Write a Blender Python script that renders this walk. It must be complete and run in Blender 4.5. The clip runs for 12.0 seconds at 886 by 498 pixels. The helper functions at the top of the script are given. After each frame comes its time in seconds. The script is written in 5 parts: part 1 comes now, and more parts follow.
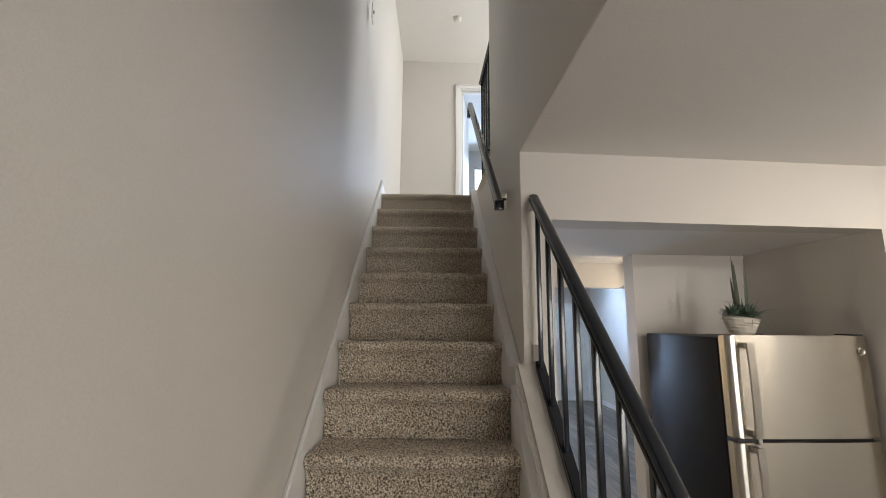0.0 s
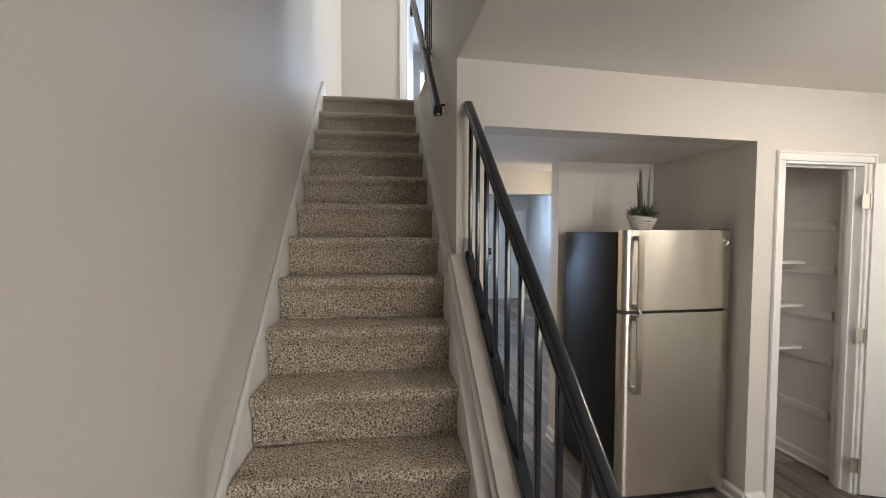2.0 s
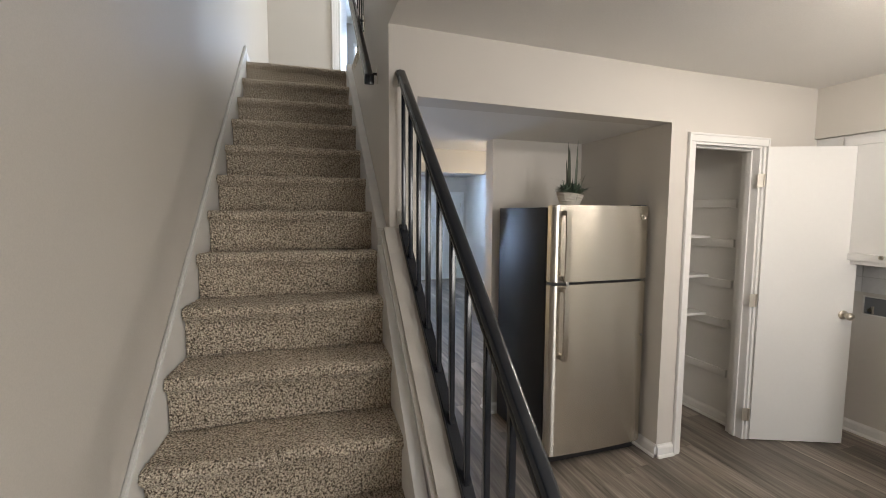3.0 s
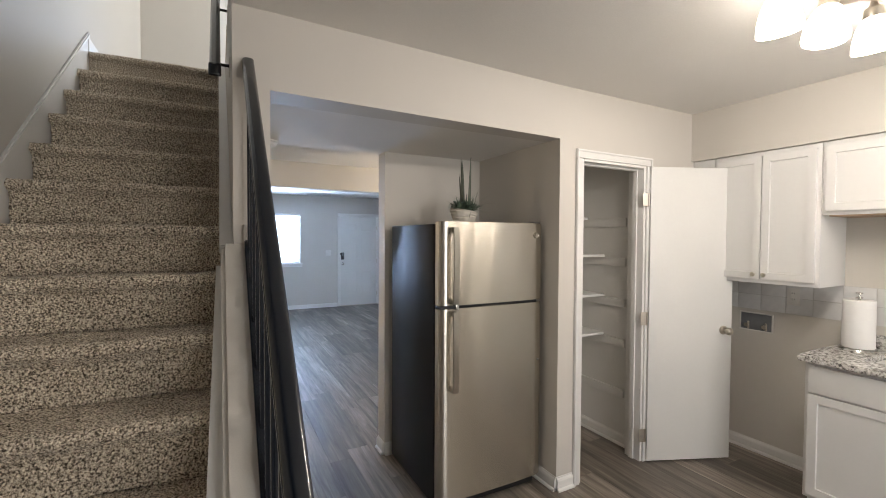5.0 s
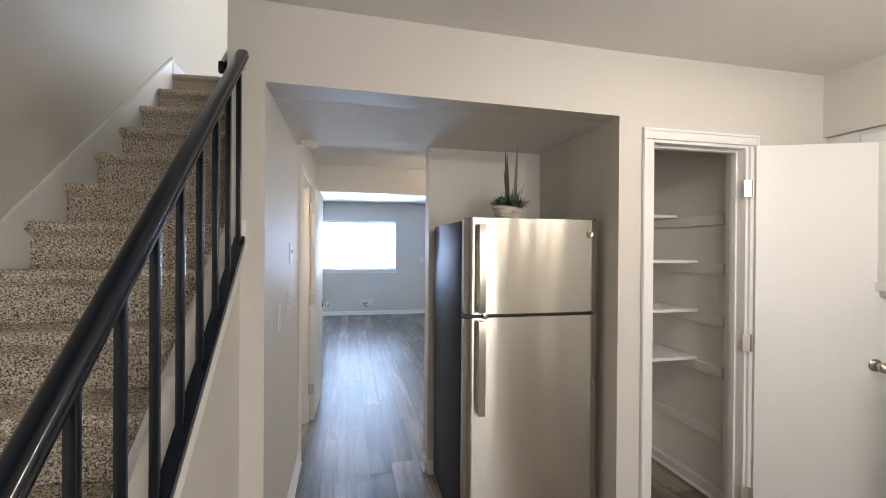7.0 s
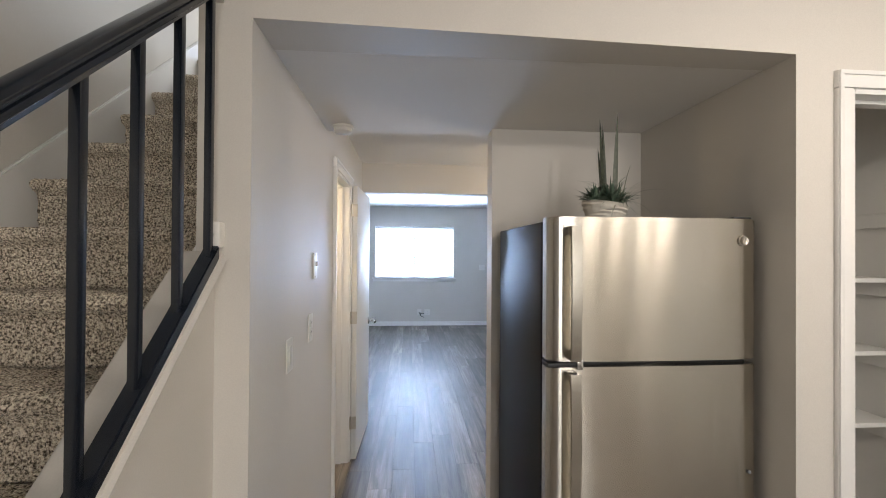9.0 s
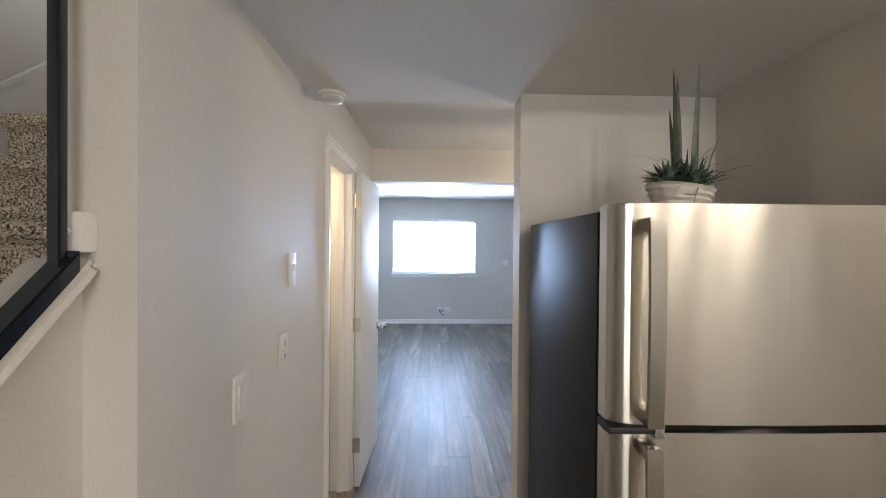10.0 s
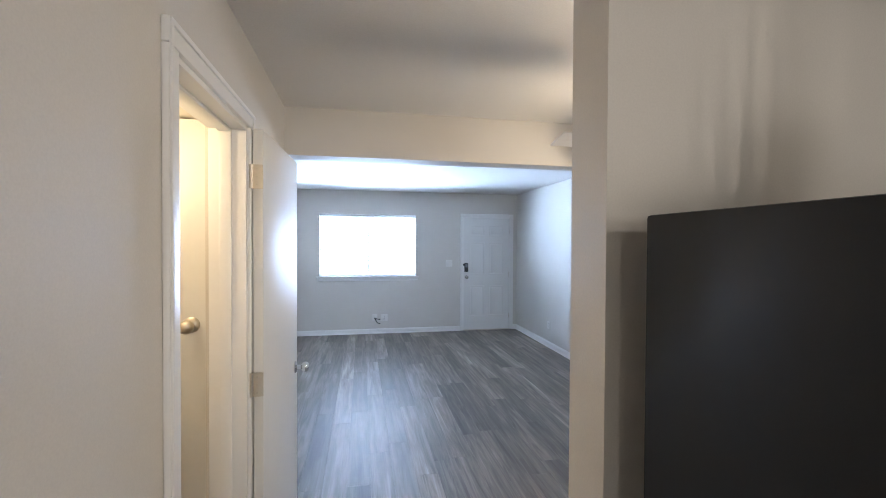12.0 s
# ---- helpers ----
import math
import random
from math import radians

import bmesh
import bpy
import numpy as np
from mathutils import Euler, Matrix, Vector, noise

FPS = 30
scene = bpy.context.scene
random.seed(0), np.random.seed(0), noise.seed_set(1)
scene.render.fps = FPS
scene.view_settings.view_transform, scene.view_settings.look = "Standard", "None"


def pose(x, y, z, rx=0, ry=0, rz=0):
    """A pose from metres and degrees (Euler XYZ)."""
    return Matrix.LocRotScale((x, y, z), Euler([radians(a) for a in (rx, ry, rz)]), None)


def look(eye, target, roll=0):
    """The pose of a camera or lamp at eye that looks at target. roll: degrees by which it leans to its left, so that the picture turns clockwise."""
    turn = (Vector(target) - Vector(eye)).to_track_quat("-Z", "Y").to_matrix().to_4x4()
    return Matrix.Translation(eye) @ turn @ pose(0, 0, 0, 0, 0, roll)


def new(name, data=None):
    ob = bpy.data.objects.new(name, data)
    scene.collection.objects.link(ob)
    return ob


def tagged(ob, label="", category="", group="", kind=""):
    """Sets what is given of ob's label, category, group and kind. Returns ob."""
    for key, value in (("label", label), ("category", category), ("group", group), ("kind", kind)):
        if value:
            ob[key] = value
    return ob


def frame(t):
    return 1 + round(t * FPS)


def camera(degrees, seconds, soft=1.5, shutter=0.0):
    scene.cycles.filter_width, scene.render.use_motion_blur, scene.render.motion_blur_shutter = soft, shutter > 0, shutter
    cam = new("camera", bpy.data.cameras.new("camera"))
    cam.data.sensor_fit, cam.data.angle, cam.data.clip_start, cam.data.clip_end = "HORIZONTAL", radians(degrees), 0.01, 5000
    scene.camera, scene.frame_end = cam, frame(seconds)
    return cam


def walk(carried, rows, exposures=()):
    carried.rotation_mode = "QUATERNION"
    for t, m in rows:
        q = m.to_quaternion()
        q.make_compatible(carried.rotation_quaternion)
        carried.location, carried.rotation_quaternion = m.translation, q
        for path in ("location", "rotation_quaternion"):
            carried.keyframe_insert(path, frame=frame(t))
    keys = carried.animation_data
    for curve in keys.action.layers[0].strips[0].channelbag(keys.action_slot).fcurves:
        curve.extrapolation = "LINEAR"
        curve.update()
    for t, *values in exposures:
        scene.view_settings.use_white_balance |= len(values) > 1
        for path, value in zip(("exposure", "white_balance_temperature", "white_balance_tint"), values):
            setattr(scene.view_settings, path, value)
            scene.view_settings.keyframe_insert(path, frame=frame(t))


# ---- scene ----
cam = camera(92.4, 12.0, soft=0.9)
PATH = [
    (0, (0.514, 0.592, 1.697), (0.604, 2.563, 2.027), 0.5),
    (0.5, (0.5, 0.503, 1.693), (0.608, 2.489, 1.907), 0.4),
    (1, (0.516, 0.454, 1.673), (0.689, 2.443, 1.782), 0.2),
    (1.5, (0.525, 0.413, 1.656), (0.771, 2.398, 1.661), 0.2),
    (2, (0.527, 0.381, 1.635), (0.868, 2.35, 1.545), 0.2),
    (2.5, (0.537, 0.373, 1.611), (1.013, 2.309, 1.459), 0.3),
    (3, (0.56, 0.391, 1.586), (1.174, 2.287, 1.418), 0.3),
    (3.2, (0.569, 0.397, 1.586), (1.236, 2.276, 1.428), 0.2),
    (5, (0.902, 0.542, 1.545), (1.829, 2.313, 1.494), 0.3),
    (5.5, (1.082, 0.573, 1.519), (1.968, 2.366, 1.484), 0.4),
    (6, (1.207, 0.644, 1.496), (2.007, 2.477, 1.476), 0.4),
    (6.5, (1.316, 0.653, 1.497), (1.954, 2.548, 1.481), 0.4),
    (7, (1.415, 0.629, 1.496), (1.846, 2.582, 1.486), 0.4),
    (7.5, (1.472, 0.704, 1.508), (1.735, 2.686, 1.494), 0.4),
    (7.7, (1.465, 0.767, 1.511), (1.698, 2.753, 1.492), 0.5),
    (9.3, (1.553, 1.369, 1.528), (1.651, 3.366, 1.546), 0.3),
    (9.5, (1.578, 1.446, 1.546), (1.632, 3.445, 1.535), 0.4),
    (10, (1.582, 1.704, 1.546), (1.63, 3.703, 1.528), 0.5),
    (10.5, (1.541, 1.953, 1.559), (1.603, 3.952, 1.534), 0.1),
    (11, (1.523, 2.195, 1.566), (1.61, 4.192, 1.535), 0.4),
    (11.5, (1.518, 2.442, 1.571), (1.747, 4.429, 1.54), 0.6),
    (12, (1.495, 2.691, 1.579), (1.871, 4.655, 1.547), 0.3),
]
walk(cam, [(t, look(eye, target, roll)) for t, eye, target, roll in PATH])

# ---- light ----
world = bpy.data.worlds.new("world")
scene.world = world
world.use_nodes = True
wn = world.node_tree
sky = wn.nodes.new("ShaderNodeTexSky")
sky.sky_type, sky.sun_disc = "NISHITA", False
sky.sun_elevation, sky.sun_rotation = radians(40), radians(150)
wn.nodes["Background"].inputs[1].default_value = 0.12
wn.links.new(sky.outputs[0], wn.nodes["Background"].inputs[0])


def sun_lamp(m, strength, angle):
    d = bpy.data.lights.new("sun", "SUN")
    d.energy, d.angle, d.color = strength, radians(angle), (1.0, 0.96, 0.9)
    new("sun", d).matrix_world = m


def area_lamp(name, m, w, h, power, color):
    d = bpy.data.lights.new(name, "AREA")
    d.shape, d.size, d.size_y, d.energy, d.color = "RECTANGLE", w, h, power, color
    new(name, d).matrix_world = m


def bulb_lamp(name, at, power, color, radius=0.05):
    d = bpy.data.lights.new(name, "POINT")
    d.energy, d.color, d.shadow_soft_size = power, color, radius
    new(name, d).location = at


BACKW = -1.6
WARM, DAY = (1.0, 0.91, 0.82), (0.47, 0.66, 1.0)
sun_lamp(look((0, 0, 10), (-4.2, -3.2, 5)), 1.2, 12)
# daylight in the openings: the front window and the upstairs bedroom
area_lamp("window_daylight", look((1.56, 10.36, 1.52), (1.56, 5, 1.3)), 1.6, 1.1, 690, DAY)
area_lamp("bedroom_daylight", look((2.2, 8.6, 4.2), (1.4, 5.9, 3.6)), 1.4, 1.2, 80, DAY)
# fill added at an invented, unseen hall opening to brighten the upper stairs
area_lamp("hall_daylight", look((3.62, 4.8, 4.35), (0.2, 4.8, 3.9)), 1.1, 1.45, 92, (0.92, 0.96, 1.0))
# fill added behind the camera to brighten stairs and kitchen; no such window known
area_lamp("kitchen_window_daylight", look((2.5, BACKW - 0.05, 1.55), (2.3, 3, 1.0)), 1.55, 1.15, 58, (1.0, 0.975, 0.95))
SHADES = [(2.61 + 0.235 * i, 1.325 - 0.05 * i) for i in range(4)]
for x, y in SHADES:
    bulb_lamp("kitchen_bulb", (x, y, 2.248), 8.6, WARM, 0.024)
bulb_lamp("closet_bulb", (0.62, 4.12, 1.93), 10, (1.0, 0.78, 0.5), 0.06)
bulb_lamp("fan_bulb", (2.85, 4.3, 1.84), 27, (1.0, 0.83, 0.62), 0.08)

# ---- materials ----
def nodes_of(name):
    m = bpy.data.materials.new(name)
    m.use_nodes = True
    t = m.node_tree
    return m, t, t.nodes["Principled BSDF"]


def add(t, kind, **values):
    n = t.nodes.new(kind)
    for k, v in values.items():
        n.inputs[k].default_value = v
    return n


def ramp(t, source, stops):
    r = t.nodes.new("ShaderNodeValToRGB")
    while len(r.color_ramp.elements) < len(stops):
        r.color_ramp.elements.new(0.5)
    for e, (p, c) in zip(r.color_ramp.elements, stops):
        e.position, e.color = p, (*c, 1)
    t.links.new(source, r.inputs[0])
    return r


def mix(t, a, b, factor, blend="MIX"):
    n = t.nodes.new("ShaderNodeMix")
    n.data_type, n.blend_type = "RGBA", blend
    for socket, v in ((n.inputs[0], factor), (n.inputs[6], a), (n.inputs[7], b)):
        if isinstance(v, bpy.types.NodeSocket):
            t.links.new(v, socket)
        else:
            socket.default_value = v if isinstance(v, float) else (*v, 1)
    return n.outputs[2]


def bumped(t, shader, height, strength, distance):
    b = add(t, "ShaderNodeBump", Strength=strength, Distance=distance)
    t.links.new(height, b.inputs["Height"])
    t.links.new(b.outputs[0], shader.inputs["Normal"])


def plain(name, color, rough=0.5, metal=0.0, grain=40.0, vary=0.06, bump=0.15, depth=0.001, coat=0.0, blotch=1.3, speck=0.94):
    """Paint, plastic or metal with two scales of unevenness and a fine relief."""
    m, t, s = nodes_of(name)
    at = t.nodes.new("ShaderNodeTexCoord").outputs["Object"]
    big, fine = add(t, "ShaderNodeTexNoise", Scale=blotch, Detail=4.0), add(t, "ShaderNodeTexNoise", Scale=grain, Detail=3.0)
    for n in (big, fine):
        t.links.new(at, n.inputs["Vector"])
    lo, hi = tuple(c * (1 - vary) for c in color), tuple(min(1, c * (1 + vary)) for c in color)
    a = ramp(t, big.outputs[0], ((0.3, lo), (0.7, hi))).outputs[0]
    b = ramp(t, fine.outputs[0], ((0.3, (speck,) * 3), (0.7, (1, 1, 1)))).outputs[0]
    t.links.new(mix(t, a, b, 1.0, "MULTIPLY"), s.inputs["Base Color"])
    r = t.nodes.new("ShaderNodeMapRange")
    r.inputs["To Min"].default_value, r.inputs["To Max"].default_value = rough * 0.88, min(1, rough * 1.12)
    t.links.new(big.outputs[0], r.inputs[0])
    t.links.new(r.outputs[0], s.inputs["Roughness"])
    s.inputs["Metallic"].default_value = metal
    s.inputs["Coat Weight"].default_value = coat
    bumped(t, s, fine.outputs[0], bump, depth)
    return m


def glowing(name, color, strength):
    m, t, s = nodes_of(name)
    s.inputs["Base Color"].default_value = (*color, 1)
    s.inputs["Emission Color"].default_value = (*color, 1)
    s.inputs["Emission Strength"].default_value = strength
    return m


def steel(name):
    """Brushed stainless steel with upright grain."""
    m, t, s = nodes_of(name)
    at = t.nodes.new("ShaderNodeTexCoord").outputs["Object"]
    stretch = add(t, "ShaderNodeMapping", Scale=(420, 420, 2.5))
    t.links.new(at, stretch.inputs[0])
    grain = add(t, "ShaderNodeTexNoise", Scale=1.0, Detail=2.0)
    t.links.new(stretch.outputs[0], grain.inputs["Vector"])
    smear = add(t, "ShaderNodeTexNoise", Scale=2.2, Detail=3.0)
    t.links.new(at, smear.inputs["Vector"])
    t.links.new(ramp(t, grain.outputs[0], ((0.25, (0.51, 0.475, 0.415)), (0.75, (0.585, 0.55, 0.49)))).outputs[0], s.inputs["Base Color"])
    r = t.nodes.new("ShaderNodeMapRange")
    r.inputs["To Min"].default_value, r.inputs["To Max"].default_value = 0.23, 0.27
    t.links.new(smear.outputs[0], r.inputs[0])
    t.links.new(r.outputs[0], s.inputs["Roughness"])
    s.inputs["Metallic"].default_value = 1.0
    s.inputs["Anisotropic"].default_value, s.inputs["Anisotropic Rotation"].default_value = 1.0, 0.25
    tan = t.nodes.new("ShaderNodeTangent")
    tan.direction_type, tan.axis = "RADIAL", "Z"
    t.links.new(tan.outputs[0], s.inputs["Tangent"])
    sway = add(t, "ShaderNodeMapping", Scale=(8, 8, 1.3))
    t.links.new(at, sway.inputs[0])
    wave = add(t, "ShaderNodeTexNoise", Scale=1.0, Detail=1.0)
    t.links.new(sway.outputs[0], wave.inputs["Vector"])
    b1 = add(t, "ShaderNodeBump", Strength=0.16, Distance=0.010)
    t.links.new(wave.outputs[0], b1.inputs["Height"])
    b2 = add(t, "ShaderNodeBump", Strength=0.03, Distance=0.0003)
    t.links.new(grain.outputs[0], b2.inputs["Height"])
    t.links.new(b1.outputs[0], b2.inputs["Normal"])
    t.links.new(b2.outputs[0], s.inputs["Normal"])
    return m


def carpet_pile(name):
    m, t, s = nodes_of(name)
    at = t.nodes.new("ShaderNodeTexCoord").outputs["Object"]
    tuft = add(t, "ShaderNodeTexVoronoi", Scale=150.0)
    fleck = add(t, "ShaderNodeTexNoise", Scale=155.0, Detail=2.0, Roughness=0.6)
    patch = add(t, "ShaderNodeTexNoise", Scale=5.0, Detail=4.0)
    for n in (tuft, fleck, patch):
        t.links.new(at, n.inputs["Vector"])
    yarn = ramp(t, fleck.outputs[0], ((0.355, (0.075, 0.06, 0.046)), (0.445, (0.36, 0.305, 0.24)), (0.52, (0.64, 0.56, 0.45)), (0.63, (0.92, 0.84, 0.71)))).outputs[0]
    single = ramp(t, tuft.outputs["Color"], ((0.0, (0.80, 0.78, 0.76)), (0.7, (1.0, 0.99, 0.97)))).outputs[0]
    worn = ramp(t, patch.outputs[0], ((0.32, (0.86, 0.85, 0.84)), (0.68, (1, 1, 1)))).outputs[0]
    t.links.new(mix(t, mix(t, yarn, single, 1.0, "MULTIPLY"), worn, 1.0, "MULTIPLY"), s.inputs["Base Color"])
    s.inputs["Roughness"].default_value = 0.95
    s.inputs["Sheen Weight"].default_value = 0.4
    s.inputs["Sheen Roughness"].default_value = 0.35
    s.inputs["Sheen Tint"].default_value = (1.0, 0.93, 0.82, 1)
    s.inputs["Specular IOR Level"].default_value = 0.1
    bumped(t, s, tuft.outputs["Distance"], 0.7, 0.005)
    return m


def planking(name, island):
    """Grey-brown vinyl planks; each plank takes its own tone and grain."""
    m, t, s = nodes_of(name)
    at = t.nodes.new("ShaderNodeTexCoord").outputs["Object"]
    rnd = t.nodes.new("ShaderNodeNewGeometry").outputs["Random Per Island"] if island else t.nodes.new("ShaderNodeObjectInfo").outputs["Random"]
    shift = t.nodes.new("ShaderNodeVectorMath")
    shift.operation = "SCALE"
    shift.inputs[0].default_value = (37, 91, 13)
    t.links.new(rnd, shift.inputs["Scale"])
    moved = t.nodes.new("ShaderNodeVectorMath")
    t.links.new(at, moved.inputs[0])
    t.links.new(shift.outputs[0], moved.inputs[1])
    stretch = add(t, "ShaderNodeMapping", Scale=(24, 1.5, 1))
    broad = add(t, "ShaderNodeMapping", Scale=(6.5, 0.9, 1))
    fine = add(t, "ShaderNodeMapping", Scale=(130, 5, 1))
    for n in (stretch, broad, fine):
        t.links.new(moved.outputs[0], n.inputs[0])
    g1 = add(t, "ShaderNodeTexNoise", Scale=1.0, Detail=6.0, Roughness=0.65, Distortion=0.6)
    g2 = add(t, "ShaderNodeTexNoise", Scale=1.0, Detail=3.0, Distortion=0.4)
    g3 = add(t, "ShaderNodeTexNoise", Scale=1.0, Detail=2.0)
    for n, v in ((g1, stretch), (g2, broad), (g3, fine)):
        t.links.new(v.outputs[0], n.inputs["Vector"])
    a = ramp(t, g1.outputs[0], ((0.28, (0.07, 0.058, 0.048)), (0.44, (0.17, 0.148, 0.127)), (0.58, (0.27, 0.242, 0.21)), (0.76, (0.42, 0.385, 0.345)))).outputs[0]
    b = ramp(t, g2.outputs[0], ((0.3, (0.60, 0.585, 0.57)), (0.7, (1.18, 1.16, 1.14)))).outputs[0]
    c = ramp(t, rnd, ((0.0, (0.58, 0.565, 0.55)), (0.5, (0.9, 0.885, 0.87)), (1.0, (1.32, 1.30, 1.28)))).outputs[0]
    d = ramp(t, g3.outputs[0], ((0.3, (0.86, 0.85, 0.84)), (0.7, (1.0, 1.0, 1.0)))).outputs[0]
    out = mix(t, mix(t, mix(t, a, b, 1.0, "MULTIPLY"), c, 1.0, "MULTIPLY"), d, 1.0, "MULTIPLY")
    t.links.new(out, s.inputs["Base Color"])
    r = t.nodes.new("ShaderNodeMapRange")
    r.inputs["To Min"].default_value, r.inputs["To Max"].default_value = 0.38, 0.54
    t.links.new(g1.outputs[0], r.inputs[0])
    t.links.new(r.outputs[0], s.inputs["Roughness"])
    bumped(t, s, g1.outputs[0], 0.12, 0.001)
    return m


def granite(name):
    m, t, s = nodes_of(name)
    at = t.nodes.new("ShaderNodeTexCoord").outputs["Object"]
    v = add(t, "ShaderNodeTexVoronoi", Scale=95.0)
    n = add(t, "ShaderNodeTexNoise", Scale=55.0, Detail=5.0, Roughness=0.7)
    for x in (v, n):
        t.links.new(at, x.inputs["Vector"])
    a = ramp(t, n.outputs[0], ((0.36, (0.04, 0.038, 0.036)), (0.43, (0.3, 0.285, 0.27)), (0.52, (0.62, 0.6, 0.57)), (0.66, (0.78, 0.76, 0.73)))).outputs[0]
    b = ramp(t, v.outputs["Color"], ((0.05, (0.45, 0.43, 0.41)), (0.35, (1, 1, 1)))).outputs[0]
    t.links.new(mix(t, a, b, 1.0, "MULTIPLY"), s.inputs["Base Color"])
    s.inputs["Roughness"].default_value = 0.16
    return m


def leafy(name, low, high):
    m, t, s = nodes_of(name)
    at = t.nodes.new("ShaderNodeTexCoord").outputs["Object"]
    n = add(t, "ShaderNodeTexNoise", Scale=60.0, Detail=3.0)
    t.links.new(at, n.inputs["Vector"])
    rnd = t.nodes.new("ShaderNodeNewGeometry").outputs["Random Per Island"]
    a = ramp(t, n.outputs[0], ((0.3, low), (0.7, high))).outputs[0]
    b = ramp(t, rnd, ((0.0, (0.6, 0.62, 0.6)), (1.0, (1.1, 1.1, 1.05)))).outputs[0]
    t.links.new(mix(t, a, b, 1.0, "MULTIPLY"), s.inputs["Base Color"])
    s.inputs["Roughness"].default_value = 0.55
    return m


WALL = plain("wall_paint", (0.60, 0.565, 0.515), 0.62, grain=260, vary=0.025, bump=0.12, depth=0.0006)
CEIL = plain("ceiling_paint", (0.74, 0.715, 0.68), 0.8, grain=180, vary=0.02, bump=0.2, depth=0.001)
TRIM = plain("white_trim_paint", (0.74, 0.725, 0.70), 0.34, grain=60, vary=0.02, bump=0.05, depth=0.0005, speck=0.985)
DOORW = plain("white_door_paint", (0.70, 0.69, 0.665), 0.42, grain=45, vary=0.02, bump=0.03, depth=0.0005, speck=0.985)
CREAM = plain("closet_wall_paint", (0.74, 0.69, 0.60), 0.55, grain=200, vary=0.03, bump=0.12, depth=0.0008)
CABINET = plain("white_cabinet_paint", (0.71, 0.70, 0.685), 0.32, grain=50, vary=0.015, bump=0.03, depth=0.0004, speck=0.985)
BLACK = plain("black_rail_enamel", (0.008, 0.011, 0.017), 0.22, grain=26, vary=0.2, bump=0.14, depth=0.0010, coat=0.25)
STEEL = steel("brushed_steel")
FRIDGE = plain("dark_grey_enamel", (0.018, 0.018, 0.019), 0.45, grain=500, vary=0.06, bump=0.3, depth=0.0004)
FRIDGE.node_tree.nodes["Principled BSDF"].inputs["Specular IOR Level"].default_value = 0.15
HANDLE = plain("satin_steel_strap", (0.52, 0.485, 0.425), 0.24, 1.0, grain=160, vary=0.04, bump=0.04, depth=0.0004)
GASKET = plain("black_gasket", (0.008, 0.008, 0.009), 0.5)
NICKEL = plain("satin_nickel", (0.60, 0.55, 0.47), 0.3, 1.0, grain=90, vary=0.05)
CHROME = plain("bright_metal", (0.7, 0.69, 0.67), 0.16, 1.0, grain=90, vary=0.04)
CARPET = carpet_pile("speckled_carpet")
PLANK = planking("vinyl_plank", False)
PLANK_REST = planking("vinyl_plank_field", True)
JOINT = plain("dark_joint", (0.085, 0.075, 0.065), 0.9)
GRANITE = granite("speckled_granite")
TILE = plain("white_glazed_tile", (0.70, 0.69, 0.68), 0.22, grain=30, vary=0.03, bump=0.04)
GROUT = plain("grout", (0.58, 0.565, 0.54), 0.9)
PLASTIC = plain("white_plastic", (0.70, 0.675, 0.635), 0.32, grain=20, vary=0.02, bump=0.03)
DARKP = plain("black_plastic", (0.012, 0.012, 0.013), 0.38)
PAPER = plain("paper_towel", (0.82, 0.81, 0.79), 0.92, grain=220, vary=0.03, bump=0.5, depth=0.001)
SHADE = glowing("lit_glass_shade", (1.0, 0.92, 0.82), 11.0)
SHELL = plain("chalky_ceramic", (0.62, 0.575, 0.50), 0.72, grain=70, vary=0.12, bump=0.4, depth=0.002)
LEAF = leafy("blue_green_leaf", (0.05, 0.085, 0.06), (0.13, 0.185, 0.13))
SPIKE = leafy("dark_spear_leaf", (0.032, 0.038, 0.027), (0.095, 0.105, 0.072))
FROND = leafy("grey_air_plant", (0.10, 0.12, 0.085), (0.22, 0.24, 0.17))
SOIL = plain("dark_soil", (0.03, 0.025, 0.02), 0.95)
FANW = plain("fan_blade_white", (0.7, 0.68, 0.65), 0.4)
CABLE = plain("black_cable", (0.015, 0.015, 0.016), 0.5)
BRASSV = plain("valve_metal", (0.55, 0.5, 0.42), 0.3, 1.0)
GREYBOX = plain("grey_box_plastic", (0.16, 0.165, 0.175), 0.4)
SINK = plain("sink_steel", (0.55, 0.54, 0.52), 0.25, 1.0)
OUTSIDE = glowing("bright_outdoors", (0.86, 0.93, 1.0), 2.6)
SLAT = plain("blind_slat", (0.82, 0.83, 0.84), 0.45)
slat_shader = SLAT.node_tree.nodes["Principled BSDF"]
slat_shader.inputs["Transmission Weight"].default_value = 0.0
slat_shader.inputs["Subsurface Weight"].default_value = 0.0
gm, gt, gs = nodes_of("window_glass")
gs.inputs["Transmission Weight"].default_value, gs.inputs["Roughness"].default_value, gs.inputs["IOR"].default_value = 1.0, 0.0, 1.45
GLASS = gm


